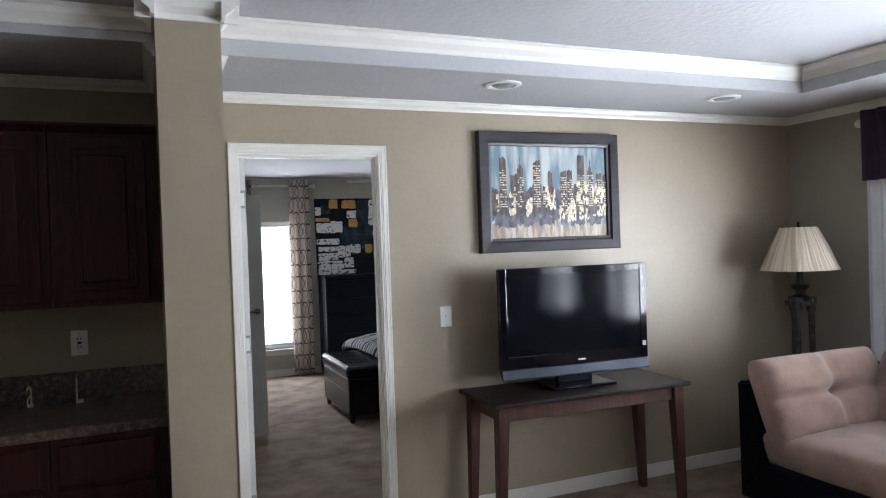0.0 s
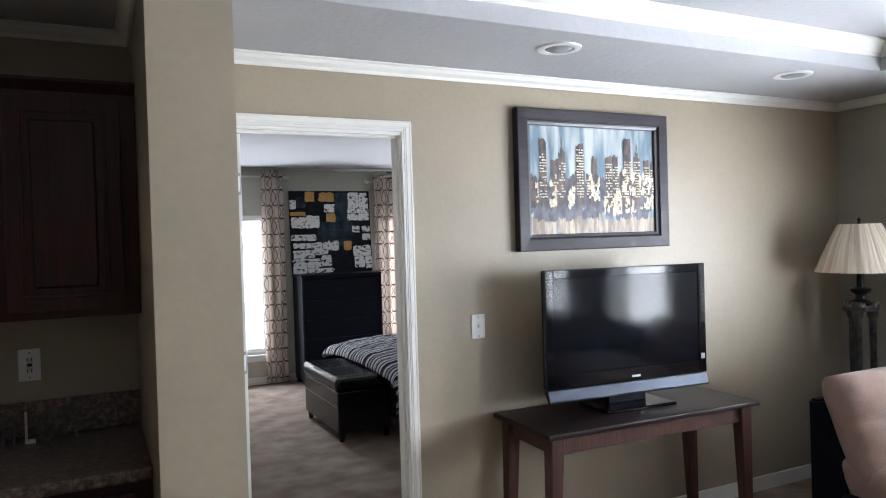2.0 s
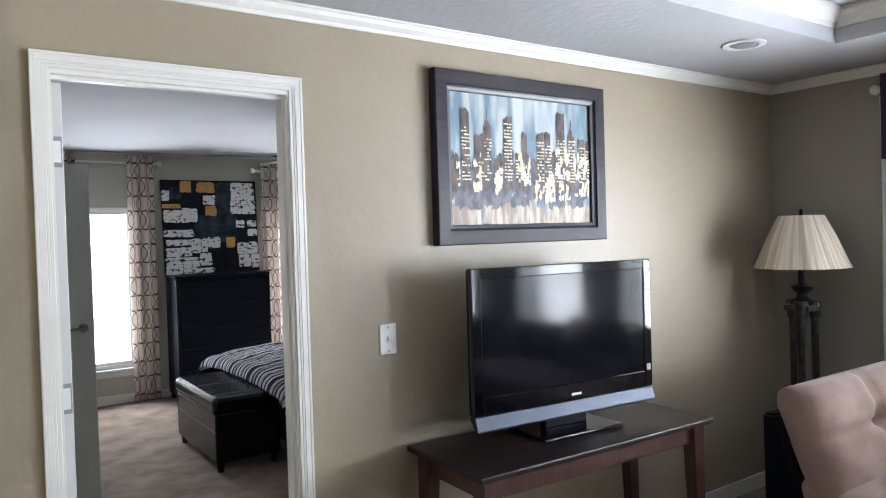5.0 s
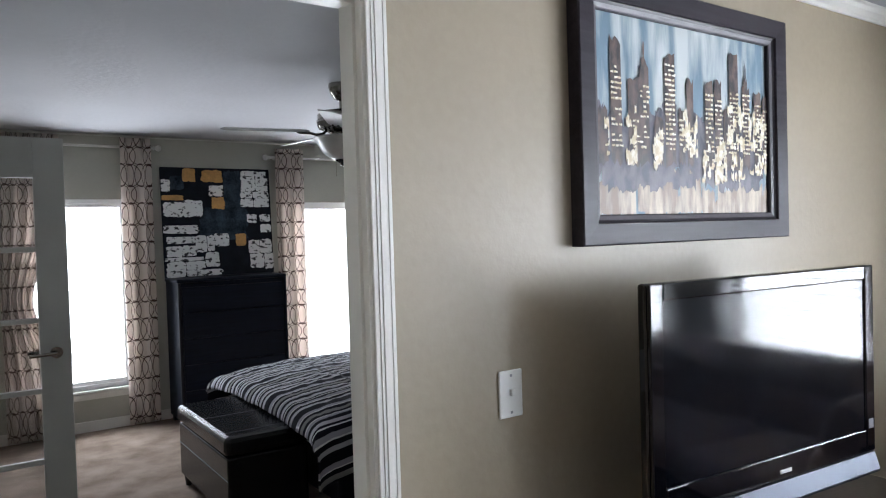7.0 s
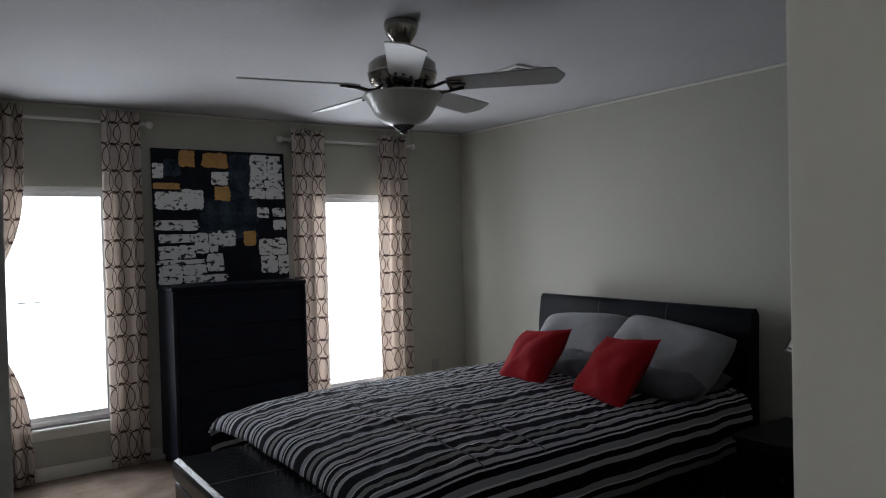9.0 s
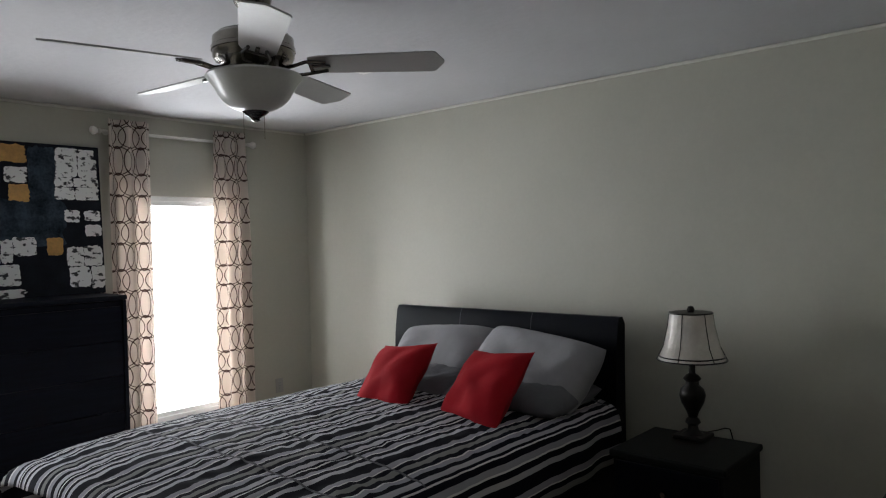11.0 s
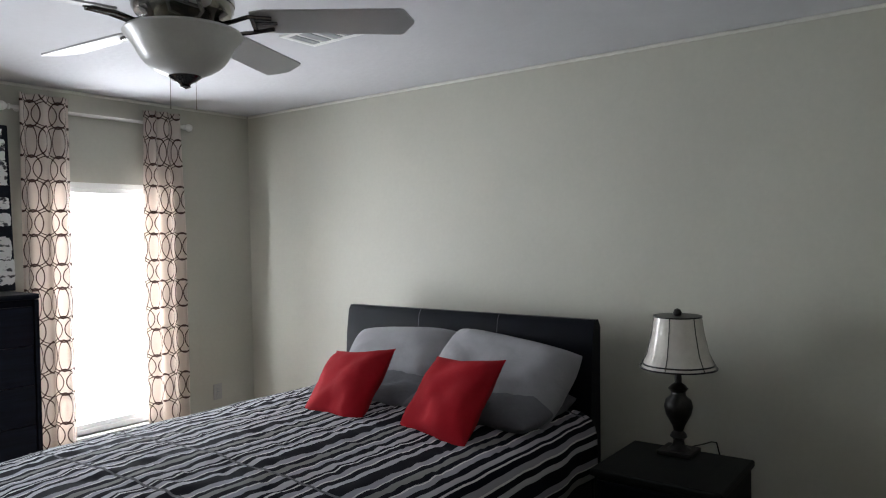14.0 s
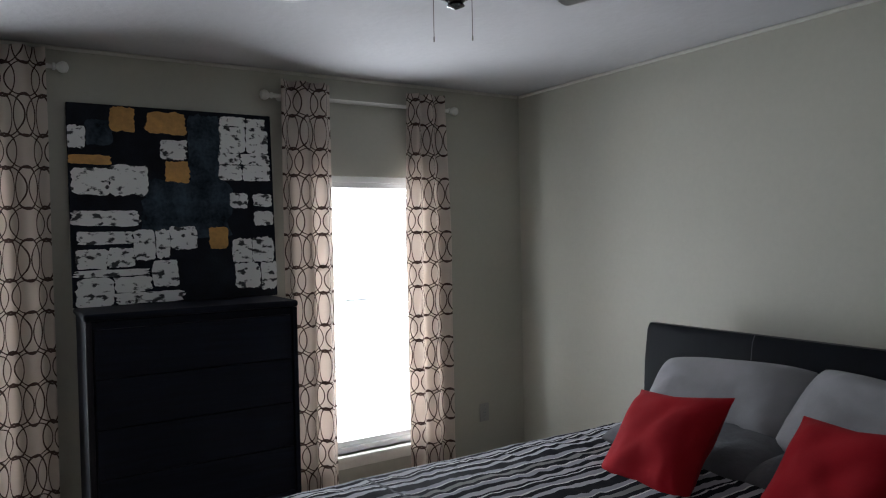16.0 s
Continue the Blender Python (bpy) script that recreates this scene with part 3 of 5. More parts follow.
def window(name, m, w, lo, hi, label, sashes=1, blind=False):
    """A window round its opening: local x along the wall, y outwards, z up."""
    t = thing(name, (0, 0, 0), label, "window", kind="structure", local=True)
    t.matrix_world = m
    f = 0.035
    part("window_frame", boxes((0, f, 0.03, 0.11, lo, hi), (w - f, w, 0.03, 0.11, lo, hi), (f, w - f, 0.03, 0.11, lo, lo + f), (f, w - f, 0.03, 0.11, hi - f, hi), bevel=0.003), M_VINYL, t)
    part("sash", boxes((f, f + 0.025, 0.045, 0.08, lo + f, hi - f), (w - f - 0.025, w - f, 0.045, 0.08, lo + f, hi - f), (f + 0.025, w - f - 0.025, 0.045, 0.08, lo + f, lo + f + 0.03), (f + 0.025, w - f - 0.025, 0.045, 0.08, hi - f - 0.03, hi - f), bevel=0.003), M_VINYL, t)
    for i in range(1, sashes):
        part("mullion", boxes((w * i / sashes - 0.03, w * i / sashes + 0.03, 0.03, 0.1, lo + f, hi - f), bevel=0.003), M_VINYL, t)
    p = part("pane", boxes((f + 0.02, w - f - 0.02, 0.062, 0.066, lo + f + 0.02, hi - f - 0.02)), M_GLASS, t)
    p.visible_shadow = False
    part("window_sill", boxes((-0.03, w + 0.03, -0.035, 0.05, lo - 0.022, lo), bevel=0.004), M_TRIM, t)
    part("apron", boxes((-0.01, w + 0.01, -0.014, -0.0005, lo - 0.075, lo - 0.022), bevel=0.003), M_TRIM, t)
    if not blind:
        part("sash_stay", boxes((w * 0.28, w * 0.5, 0.05, 0.061, 1.138, 1.145)), M_GREY_PLASTIC, t)
    if blind:
        slat = None
        k = int((hi - lo - 0.08) / 0.045)
        part("headrail", boxes((0.01, w - 0.01, -0.002, 0.04, hi - 0.05, hi)), M_VINYL, t)
        for i in range(k):
            z = lo + 0.03 + i * 0.045
            if slat is None:
                bm = boxes((0.012, w - 0.012, -0.02, 0.02, -0.0008, 0.0008))
                bmesh.ops.rotate(bm, matrix=Euler((radians(-28), 0, 0)).to_matrix(), verts=bm.verts)
                slat = part("slat", bm, M_VINYL, t)
                slat.location = (0, 0.003, z)
            else:
                o = slat.copy()
                scene.collection.objects.link(o)
                o.location = (0, 0.003, z)
    return t


window("window_1", pose(WA[0], WIN_Y, 0), WA[1] - WA[0], WA[2], WA[3], "tall white vinyl bedroom window, bright daylight")
window("window_2", pose(WB[0], WIN_Y, 0), WB[1] - WB[0], WB[2], WB[3], "tall white vinyl bedroom window, bright daylight")
for i, top in ((3, 4.10), (4, 2.63), (5, 0.75)):
    window("window_" + str(i), pose(LIV_X, top, 0, 0, 0, -90), 1.0, 0.6, 2.05, "white living room window with blinds", 1, True)


M_COVE = material("cove_bead_paint", (0.60, 0.59, 0.54), 0.5, spread=0.05, scale=3, fine=40, bump=0.2)
for nm, r in (("trim_bedroom_east", (BED_X - 0.016, BED_X, BED_Y0 + 0.02, WIN_Y - 0.02)), ("trim_bedroom_north", (BED_X0 + 0.02, BED_X - 0.018, WIN_Y - 0.016, WIN_Y))):
    solid(nm, boxes((*r, BED_CEIL - 0.02, BED_CEIL - 0.001), bevel=0.007), M_COVE, "narrow painted bead where bedroom wall meets ceiling", "trim", "structure")

# ---- lamps in the ceiling, switches ----
def can_light(at):
    t = thing("recessed_light", (*at, SOFFIT - 0.006), "round white recessed ceiling light, unlit", "ceiling light", "soffit lights")
    part("trim_ring", lathe(((0.062, 0.004), (0.064, -0.004), (0.08, -0.007), (0.094, -0.003), (0.096, 0.005)), (*at, SOFFIT - 0.003), 40), M_WHITE_PLASTIC, t, smooth=True)
    part("lens", lathe(((0.001, -0.012), (0.04, -0.011), (0.056, -0.004), (0.063, 0.002)), (*at, SOFFIT - 0.002), 32), M_GREY_PLASTIC, t, "dull grey lens", True)


can_light((2.30, 4.90))
can_light((3.765, 4.905))


def wall_plate(name, at, label, kind, mat=None, slot=None):
    x, y, z = at
    t = thing(name, (x, y, z - 0.058), label, kind)
    part("plate", boxes((x - 0.036, x + 0.036, y - 0.007, y - 0.0005, z - 0.058, z + 0.058), bevel=0.003), mat or M_WHITE_PLASTIC, t)
    if kind == "light switch":
        part("toggle", boxes((x - 0.005, x + 0.005, y - 0.016, y - 0.0065, z - 0.004, z + 0.012), bevel=0.002), mat or M_WHITE_PLASTIC, t)
    else:
        for d in (-0.02, 0.02):
            part("socket", boxes((x - 0.016, x + 0.016, y - 0.0095, y - 0.0065, z + d - 0.014, z + d + 0.014), bevel=0.001), mat or M_WHITE_PLASTIC, t)
            part("slot", boxes((x - 0.008, x - 0.005, y - 0.0105, y - 0.0093, z + d - 0.006, z + d + 0.006), (x + 0.005, x + 0.008, y - 0.0105, y - 0.0093, z + d - 0.006, z + d + 0.006)), slot or M_BLACK_GLOSS, t)
        part("reset_button", boxes((x - 0.008, x + 0.008, y - 0.0105, y - 0.0065, z - 0.005, z + 0.005)), slot or M_BLACK_GLOSS, t)
    for d in (-0.045, 0.045):
        part("screw", boxes((x - 0.003, x + 0.003, y - 0.0082, y - 0.0068, z + d - 0.003, z + d + 0.003)), M_GREY_PLASTIC, t)
    return t


wall_plate("light_switch", (2.145, TV_Y, 1.137), "white toggle light switch on the tan wall", "light switch")
wall_plate("power_outlet", (0.283, TV_Y, 1.148), "white power outlet above the kitchen counter", "outlet")

# ---- kitchen corner ----
def cabinet_door(t, x0, x1, z0, z1, y, knob=False):
    d = part("door", boxes((x0, x1, y - 0.02, y, z0, z1), bevel=0.003), M_CHERRY, t)
    r = 0.055
    part("door_panel", join(boxes((x0 + r, x1 - r, y - 0.0215, y - 0.0195, z0 + r, z1 - r)), boxes((x0 + r + 0.022, x1 - r - 0.022, y - 0.028, y - 0.021, z0 + r + 0.022, z1 - r - 0.022), bevel=0.006)), M_CHERRY, d)
    part("panel_moulding", boxes((x0 + r - 0.012, x1 - r + 0.012, y - 0.026, y - 0.0198, z0 + r - 0.012, z0 + r), (x0 + r - 0.012, x1 - r + 0.012, y - 0.026, y - 0.0198, z1 - r, z1 - r + 0.012), (x0 + r - 0.012, x0 + r, y - 0.026, y - 0.0198, z0 + r, z1 - r), (x1 - r, x1 - r + 0.012, y - 0.026, y - 0.0198, z0 + r, z1 - r), bevel=0.003), M_CHERRY, d)


for x0, x1 in ((0.219, STUB0 - 0.002), (-0.216, 0.215), (-0.70, -0.220)):
    u = thing("wall_cabinet", (x0, 5.06, 1.337), "dark cherry wall cabinet with raised panel door", "cabinet", "wall cabinets")
    part("body", boxes((x0, x1, 5.06, TV_Y - 0.001, 1.337, 2.116), bevel=0.002), M_CHERRY, u)
    cabinet_door(u, x0 + 0.035, x1 - 0.035 * (x1 < 0.5) - 0.05 * (x1 > 0.5), 1.362, 2.06, 5.06)
    part("cornice", sweep(((0, 0), (0.03, 0.03), (0.03, 0.04), (0, 0.04)), (x0, 5.06, 2.079), (x1, 5.06, 2.079), (0, -1, 0)), M_CHERRY, u)
    b = thing("base_cabinet", (x0, 4.80, 0), "dark cherry base cabinet with drawer and door", "cabinet", "base cabinets")
    part("body", boxes((x0, x1, 4.80, TV_Y - 0.001, 0.09, 0.846), bevel=0.002), M_CHERRY, b)
    part("plinth", boxes((x0, x1, 4.9, TV_Y - 0.002, 0, 0.09)), M_CHERRY, b)
    e = 0.05 if x1 > 0.5 else 0.03
    part("drawer_front", boxes((x0 + 0.03, x1 - e, 4.781, 4.80, 0.665, 0.815), bevel=0.005), M_CHERRY, b)
    cabinet_door(b, x0 + 0.03, x1 - e, 0.11, 0.64, 4.80)
ct = thing("worktop", (-0.70, 4.77, 0.84), "brown speckled laminate worktop with backsplash strip", "worktop")
part("top", boxes((-0.72, STUB0 - 0.001, 4.77, TV_Y - 0.001, 0.848, 0.888), bevel=0.006), M_COUNTER, ct)
part("backsplash", boxes((-0.72, STUB0 - 0.001, TV_Y - 0.02, TV_Y - 0.0015, 0.888, 1.018), bevel=0.003), M_COUNTER, ct)


def letters(text, x, y, z, size, whites):
    t = thing("word_sign", (x, y, z), "standing cut-out letters spelling " + text.lower(), "sign")
    at = x
    for i, ch in enumerate(text):
        cu = bpy.data.curves.new("letter", "FONT")
        cu.body, cu.size, cu.extrude = ch, size, 0.006
        ob = bpy.data.objects.new("letter", cu)
        scene.collection.objects.link(ob)
        bpy.context.view_layer.update()
        me = bpy.data.meshes.new_from_object(ob.evaluated_get(bpy.context.evaluated_depsgraph_get()))
        bpy.data.objects.remove(ob)
        bm = bmesh.new()
        bm.from_mesh(me)
        xs = [v.co.x for v in bm.verts]
        w = max(xs) - min(xs)
        bmesh.ops.translate(bm, vec=(-min(xs), 0, 0), verts=bm.verts)
        bmesh.ops.scale(bm, vec=(0.5, 1, 1), verts=bm.verts)
        bmesh.ops.rotate(bm, matrix=Euler((radians(90), 0, 0)).to_matrix(), verts=bm.verts)
        zs = [v.co.z for v in bm.verts]
        bmesh.ops.scale(bm, vec=(1, 1, 0.74 * size / (max(zs) - min(zs))), verts=bm.verts)
        lo = min(v.co.z for v in bm.verts)
        bmesh.ops.translate(bm, vec=(at, y, z - lo), verts=bm.verts)
        part("letter", bm, M_LETTER_WHITE if i in whites else M_LETTER_DARK, t, "worn white letter" if i in whites else "")
        at += w * 0.5 + 0.008
    return at


letters("Live", -0.165, 5.29, 0.888, 0.13, (0,))
letters("LaUGH", 0.04, 5.29, 0.888, 0.13, (1,))
letters("LOVE", 0.27, 5.29, 0.888, 0.15, (0,))

# ---- living room things ----
def console_table():
    x0, x1, y0, y1, h = 2.188, 3.418, 4.89, 5.375, 0.722
    t = thing("console_table", (x0, y0, 0), "dark espresso wooden table with tapered legs", "table", rz=-1.4)
    part("tabletop", boxes((x0, x1, y0, y1, h - 0.024, h), bevel=0.006), M_TABLE_TOP, t)
    part("apron", boxes((x0 + 0.09, x1 - 0.09, y0 + 0.05, y0 + 0.072, h - 0.105, h - 0.024), bevel=0.002), M_TABLE_LEG, t)
    part("apron", boxes((x0 + 0.09, x1 - 0.09, y1 - 0.072, y1 - 0.05, h - 0.105, h - 0.024), bevel=0.002), M_TABLE_LEG, t)
    for x in (x0 + 0.055, x1 - 0.077):
        part("side_apron", boxes((x, x + 0.022, y0 + 0.09, y1 - 0.09, h - 0.105, h - 0.024), bevel=0.002), M_TABLE_LEG, t)
    for sx, xx in ((-1, x0 + 0.065), (1, x1 - 0.065)):
        for yy in (y0 + 0.06, y1 - 0.06):
            bm = bmesh.new()
            made = bmesh.ops.create_cube(bm, size=1)["verts"]
            for v in made:
                top = v.co.z > 0
                a = 0.033 if top else 0.021
                v.co = Vector((xx + sx * (0.0 if top else 0.025) + a * (1 if v.co.x > 0 else -1), yy + a * (1 if v.co.y > 0 else -1), h - 0.024 if top else 0))
            bmesh.ops.bevel(bm, geom=list(bm.edges), offset=0.003, segments=1, affect="EDGES")
            part("leg", bm, M_TABLE_LEG, t)


console_table()


def television():
    t = thing("television", (2.832, 5.145, 0.722), "gloss black flat television with silver lower bar, switched off", "television", rz=-4.0, local=True)
    w, z0, z1 = 0.469, 0.122, 0.678
    bm = boxes((-w, w, -0.02, 0.010, z0, z1), (-w + 0.12, w - 0.12, 0.010, 0.07, z0 + 0.06, z1 - 0.1), bevel=0.008)
    part("casing", bm, M_BLACK_GLOSS, t)
    part("bezel", boxes((-w, -w + 0.045, -0.031, -0.02, z0, z1), (w - 0.045, w, -0.031, -0.02, z0, z1), (-w + 0.045, w - 0.045, -0.031, -0.02, z1 - 0.042, z1), (-w + 0.045, w - 0.045, -0.031, -0.02, z0, z0 + 0.068), bevel=0.004), M_BLACK_GLOSS, t)
    part("screen", boxes((-w + 0.044, w - 0.044, -0.026, -0.0205, z0 + 0.067, z1 - 0.041)), M_SCREEN, t, "dark matte screen")
    lip = bmesh.new()
    section = ((-0.030, z0 - 0.004), (-0.046, z0 - 0.052), (-0.044, z0 - 0.060), (-0.036, z0 - 0.062), (0.004, z0 - 0.016), (0.004, z0 - 0.004))
    ends = [[lip.verts.new((x, yy, zz)) for yy, zz in section] for x in (-w + 0.004, w - 0.004)]
    lip.faces.new(ends[0]), lip.faces.new(ends[1])
    for k in range(len(section)):
        m = (k + 1) % len(section)
        lip.faces.new((ends[0][k], ends[0][m], ends[1][m], ends[1][k]))
    part("lower_bar", lip, M_SILVER, t, "blue-silver slanted lower bar")
    part("logo", boxes((0.005, 0.055, -0.0325, -0.0312, z0 + 0.018, z0 + 0.028)), M_WHITE_PLASTIC, t, "small plain silver maker's bar")
    part("sticker", boxes((w - 0.035, w - 0.012, -0.0325, -0.0308, z0 + 0.07, z0 + 0.098)), M_GREY_PLASTIC, t)
    part("stand_neck", boxes((-0.11, 0.11, 0.0, 0.04, 0.015, z0), bevel=0.006), M_BLACK_WOOD, t)
    part("stand_base", boxes((-0.2, 0.2, -0.12, 0.13, 0.0, 0.016), bevel=0.006), M_BLACK_GLOSS, t)


television()


def mitred_frame(x0, x1, z0, z1, prof):
    """A picture frame: prof gives (inset, y) pairs round its section."""
    bm = bmesh.new()
    loops = [[bm.verts.new((a, y, b)) for a, b in ((x0 + d, z0 + d), (x1 - d, z0 + d), (x1 - d, z1 - d), (x0 + d, z1 - d))] for d, y in prof]
    for p, q in zip(loops, loops[1:] + loops[:1]):
        for i in range(4):
            bm.faces.new((p[i], p[(i + 1) % 4], q[(i + 1) % 4], q[i]))
    return bm


def framed_picture():
    x0, x1, z0, z1, y = 2.370, 3.335, 1.487, 2.195, TV_Y
    t = thing("framed_picture", (x0, y, z0), "painting of a golden city skyline in a dark frame", "picture")
    w = 0.082
    part("frame", mitred_frame(x0, x1, z0, z1, ((0, y - 0.001), (0, y - 0.040), (0.004, y - 0.044), (0.058, y - 0.041), (0.060, y - 0.034), (w, y - 0.024), (w, y - 0.002))), M_FRAME, t)
    part("inner_lip", mitred_frame(x0, x1, z0, z1, ((w - 0.02, y - 0.0285), (w - 0.018, y - 0.0315), (w - 0.003, y - 0.0275), (w - 0.001, y - 0.0245))), M_LIP, t, "mauve-grey inner lip")
    a0, a1, b0, b1 = x0 + w, x1 - w, z0 + w, z1 - w
    W, H = a1 - a0, b1 - b0
    part("painted_sky", boxes((a0, a1, y - 0.014, y - 0.004, b0, b1)), M_CITY_SKY, t)
    rnd = random.Random(7)
    lay = [0]

    def stroke(bm, u0, u1, v0, v1, level):
        """One ragged upright brush stroke, a thin raised sheet."""
        lay[0] += 1
        d = y - 0.0145 - level - 0.000004 * lay[0]
        xa, xb = a0 + max(0, u0) * W, a0 + min(1, u1) * W
        za, zb = b0 + max(0, v0) * H, b0 + min(1, v1) * H
        if xb - xa < 0.001:
            return
        k, rag = 4, min(0.012, 0.28 * (zb - za))
        lo = [bm.verts.new((xa + (xb - xa) * i / k, d, max(b0, za + rnd.uniform(-rag, rag)))) for i in range(k + 1)]
        hi = [bm.verts.new((xa + (xb - xa) * i / k, d, min(b1, zb + rnd.uniform(-rag, rag)))) for i in range(k + 1)]
        for i in range(k):
            bm.faces.new((lo[i], lo[i + 1], hi[i + 1], hi[i]))

    mist, gloom, gold = bmesh.new(), bmesh.new(), bmesh.new()
    for i in range(70):
        u = rnd.random()
        stroke(mist, u - 0.02, u + rnd.uniform(0.015, 0.05), 0, rnd.uniform(0.06, 0.24), 0.0008)
    for i in range(170):
        u, v = rnd.random(), rnd.uniform(0.12, 0.42)
        stroke(gloom, u - 0.02, u + rnd.uniform(0.015, 0.06), v, v + rnd.uniform(0.06, 0.18), 0.0006)
    tagged(part("painted_mist", mist, M_CITY_MIST, t), kind="stuff")
    tagged(part("painted_gloom", gloom, M_CITY_DARK, t), kind="stuff")
    # middle, top, width, spire, where its lit windows begin, how many are lit
    towers = ((0.10, 0.87, 0.055, 0, 0.80, 0.6), (0.19, 0.70, 0.06, 0, 0.52, 0.5), (0.245, 0.76, 0.05, 1, 0.70, 0.6), (0.385, 0.84, 0.06, 0, 0.83, 0.95), (0.45, 0.57, 0.035, 0, 0.56, 0.6), (0.50, 0.72, 0.04, 0, 0.5, 0.4), (0.615, 0.73, 0.05, 0, 0.70, 0.7), (0.672, 0.735, 0.045, 0, 0.68, 0.6), (0.775, 0.92, 0.06, 0, 0.74, 0.8), (0.855, 0.74, 0.05, 1, 0.74, 0.9), (0.935, 0.70, 0.05, 0, 0.68, 0.7), (0.985, 0.69, 0.03, 0, 0.66, 0.6), (0.03, 0.52, 0.05, 0, 0.45, 0.3), (0.32, 0.5, 0.05, 0, 0.48, 0.5), (0.725, 0.6, 0.04, 0, 0.5, 0.5))
    for u, v, wd, spire, lit, share in towers:
        bm = bmesh.new()
        stroke(bm, u - wd / 2, u + wd / 2, 0.26, v, 0.0012)
        if spire:
            stroke(bm, u - wd / 4, u + wd / 4, v - 0.02, v + 0.04, 0.0012)
            stroke(bm, u - 0.004, u + 0.004, v + 0.03, v + 0.12, 0.0012)
        part("painted_tower", bm, M_CITY_BROWN, t)
        for r in range(int((lit - 0.36) / 0.026)):
            for c in range(3):
                if rnd.random() < share:
                    cu, cv = u - wd / 2 + wd * (c + 0.1) / 3, 0.34 + r * 0.026
                    stroke(gold, cu, cu + rnd.uniform(0.011, 0.021), cv, cv + 0.011, 0.0022)
    # leafed gold in broad broken columns
    for u0, u1, v0, v1, count in ((0.14, 0.2, 0.25, 0.56, 14), (0.28, 0.34, 0.23, 0.44, 10), (0.44, 0.54, 0.30, 0.56, 26), (0.56, 0.72, 0.16, 0.40, 44), (0.72, 0.84, 0.18, 0.62, 36), (0.86, 0.99, 0.22, 0.58, 40), (0.02, 0.06, 0.28, 0.5, 6)):
        for i in range(count):
            u, v = rnd.uniform(u0, u1), rnd.uniform(v0, v1 - 0.05)
            stroke(gold, u, min(u1, u + rnd.uniform(0.008, 0.03)), v, v + rnd.uniform(0.015, 0.075), 0.002)
    tagged(part("painted_light", gold, M_CITY_GOLD, t), kind="stuff")


framed_picture()


def floor_lamp():
    x, y = 4.525, 5.07
    t = thing("floor_lamp", (x, y, 0), "floor lamp with cream pleated shade on three columns", "lamp")
    part("base", lathe(((0.15, 0), (0.155, 0.02), (0.12, 0.035), (0.06, 0.06), (0.05, 0.09)), (x, y, 0), 32), M_COLUMN, t, smooth=True)
    part("lower_collar", boxes((x - 0.1, x + 0.1, y - 0.1, y + 0.1, 0.085, 0.12), bevel=0.008), M_COLUMN, t)
    for a in (200, 320, 80):
        px, py = x + 0.062 * math.cos(radians(a)), y + 0.062 * math.sin(radians(a))
        part("column", lathe(((0.03, 0.12), (0.03, 0.16), (0.02, 0.18), (0.018, 0.6), (0.02, 1.02), (0.03, 1.04), (0.032, 1.075), (0.036, 1.08), (0.036, 1.12), (0.02, 1.125)), (px, py, 0), 16), M_COLUMN, t, smooth=True)
        part("scroll", rod((px + 0.035 * math.cos(radians(a + 80)), py + 0.035 * math.sin(radians(a + 80)), 1.1), (px - 0.035 * math.cos(radians(a + 80)), py - 0.035 * math.sin(radians(a + 80)), 1.1), 0.017), M_GREY_PLASTIC, t, "worn silver scroll")
    part("upper_collar", boxes((x - 0.07, x + 0.07, y - 0.07, y + 0.07, 1.07, 1.1), bevel=0.006), M_COLUMN, t)
    part("neck", lathe(((0.06, 1.1), (0.07, 1.12), (0.03, 1.14), (0.028, 1.16), (0.055, 1.185), (0.058, 1.2), (0.02, 1.21), (0.018, 1.35)), (x, y, 0), 24), M_DARK_METAL, t, smooth=True)
    sh = part("shade", lathe(((0.238, 1.30), (0.226, 1.325), (0.17, 1.46), (0.112, 1.578), (0.107, 1.578), (0.165, 1.46), (0.221, 1.325), (0.232, 1.30)), (x, y, 0), 192, lambda a, r, z: r * (1 + 0.005 * math.sin(48 * a + 2 * math.sin(3 * a)) + 0.006 * math.sin(7 * a + 9 * z))), M_SHADE, t, "cream pleated cloth shade with painted gloss streaks", True)
    part("harp", rod((x, y, 1.35), (x, y, 1.585), 0.004), M_DARK_METAL, t)
    part("spider", boxes((x - 0.108, x + 0.108, y - 0.003, y + 0.003, 1.57, 1.575), (x - 0.003, x + 0.003, y - 0.108, y + 0.108, 1.57, 1.575)), M_DARK_METAL, t)
    part("finial", lathe(((0.008, 1.575), (0.012, 1.585), (0.006, 1.592), (0.011, 1.603), (0.002, 1.615)), (x, y, 0), 16), M_DARK_METAL, t, smooth=True)


floor_lamp()


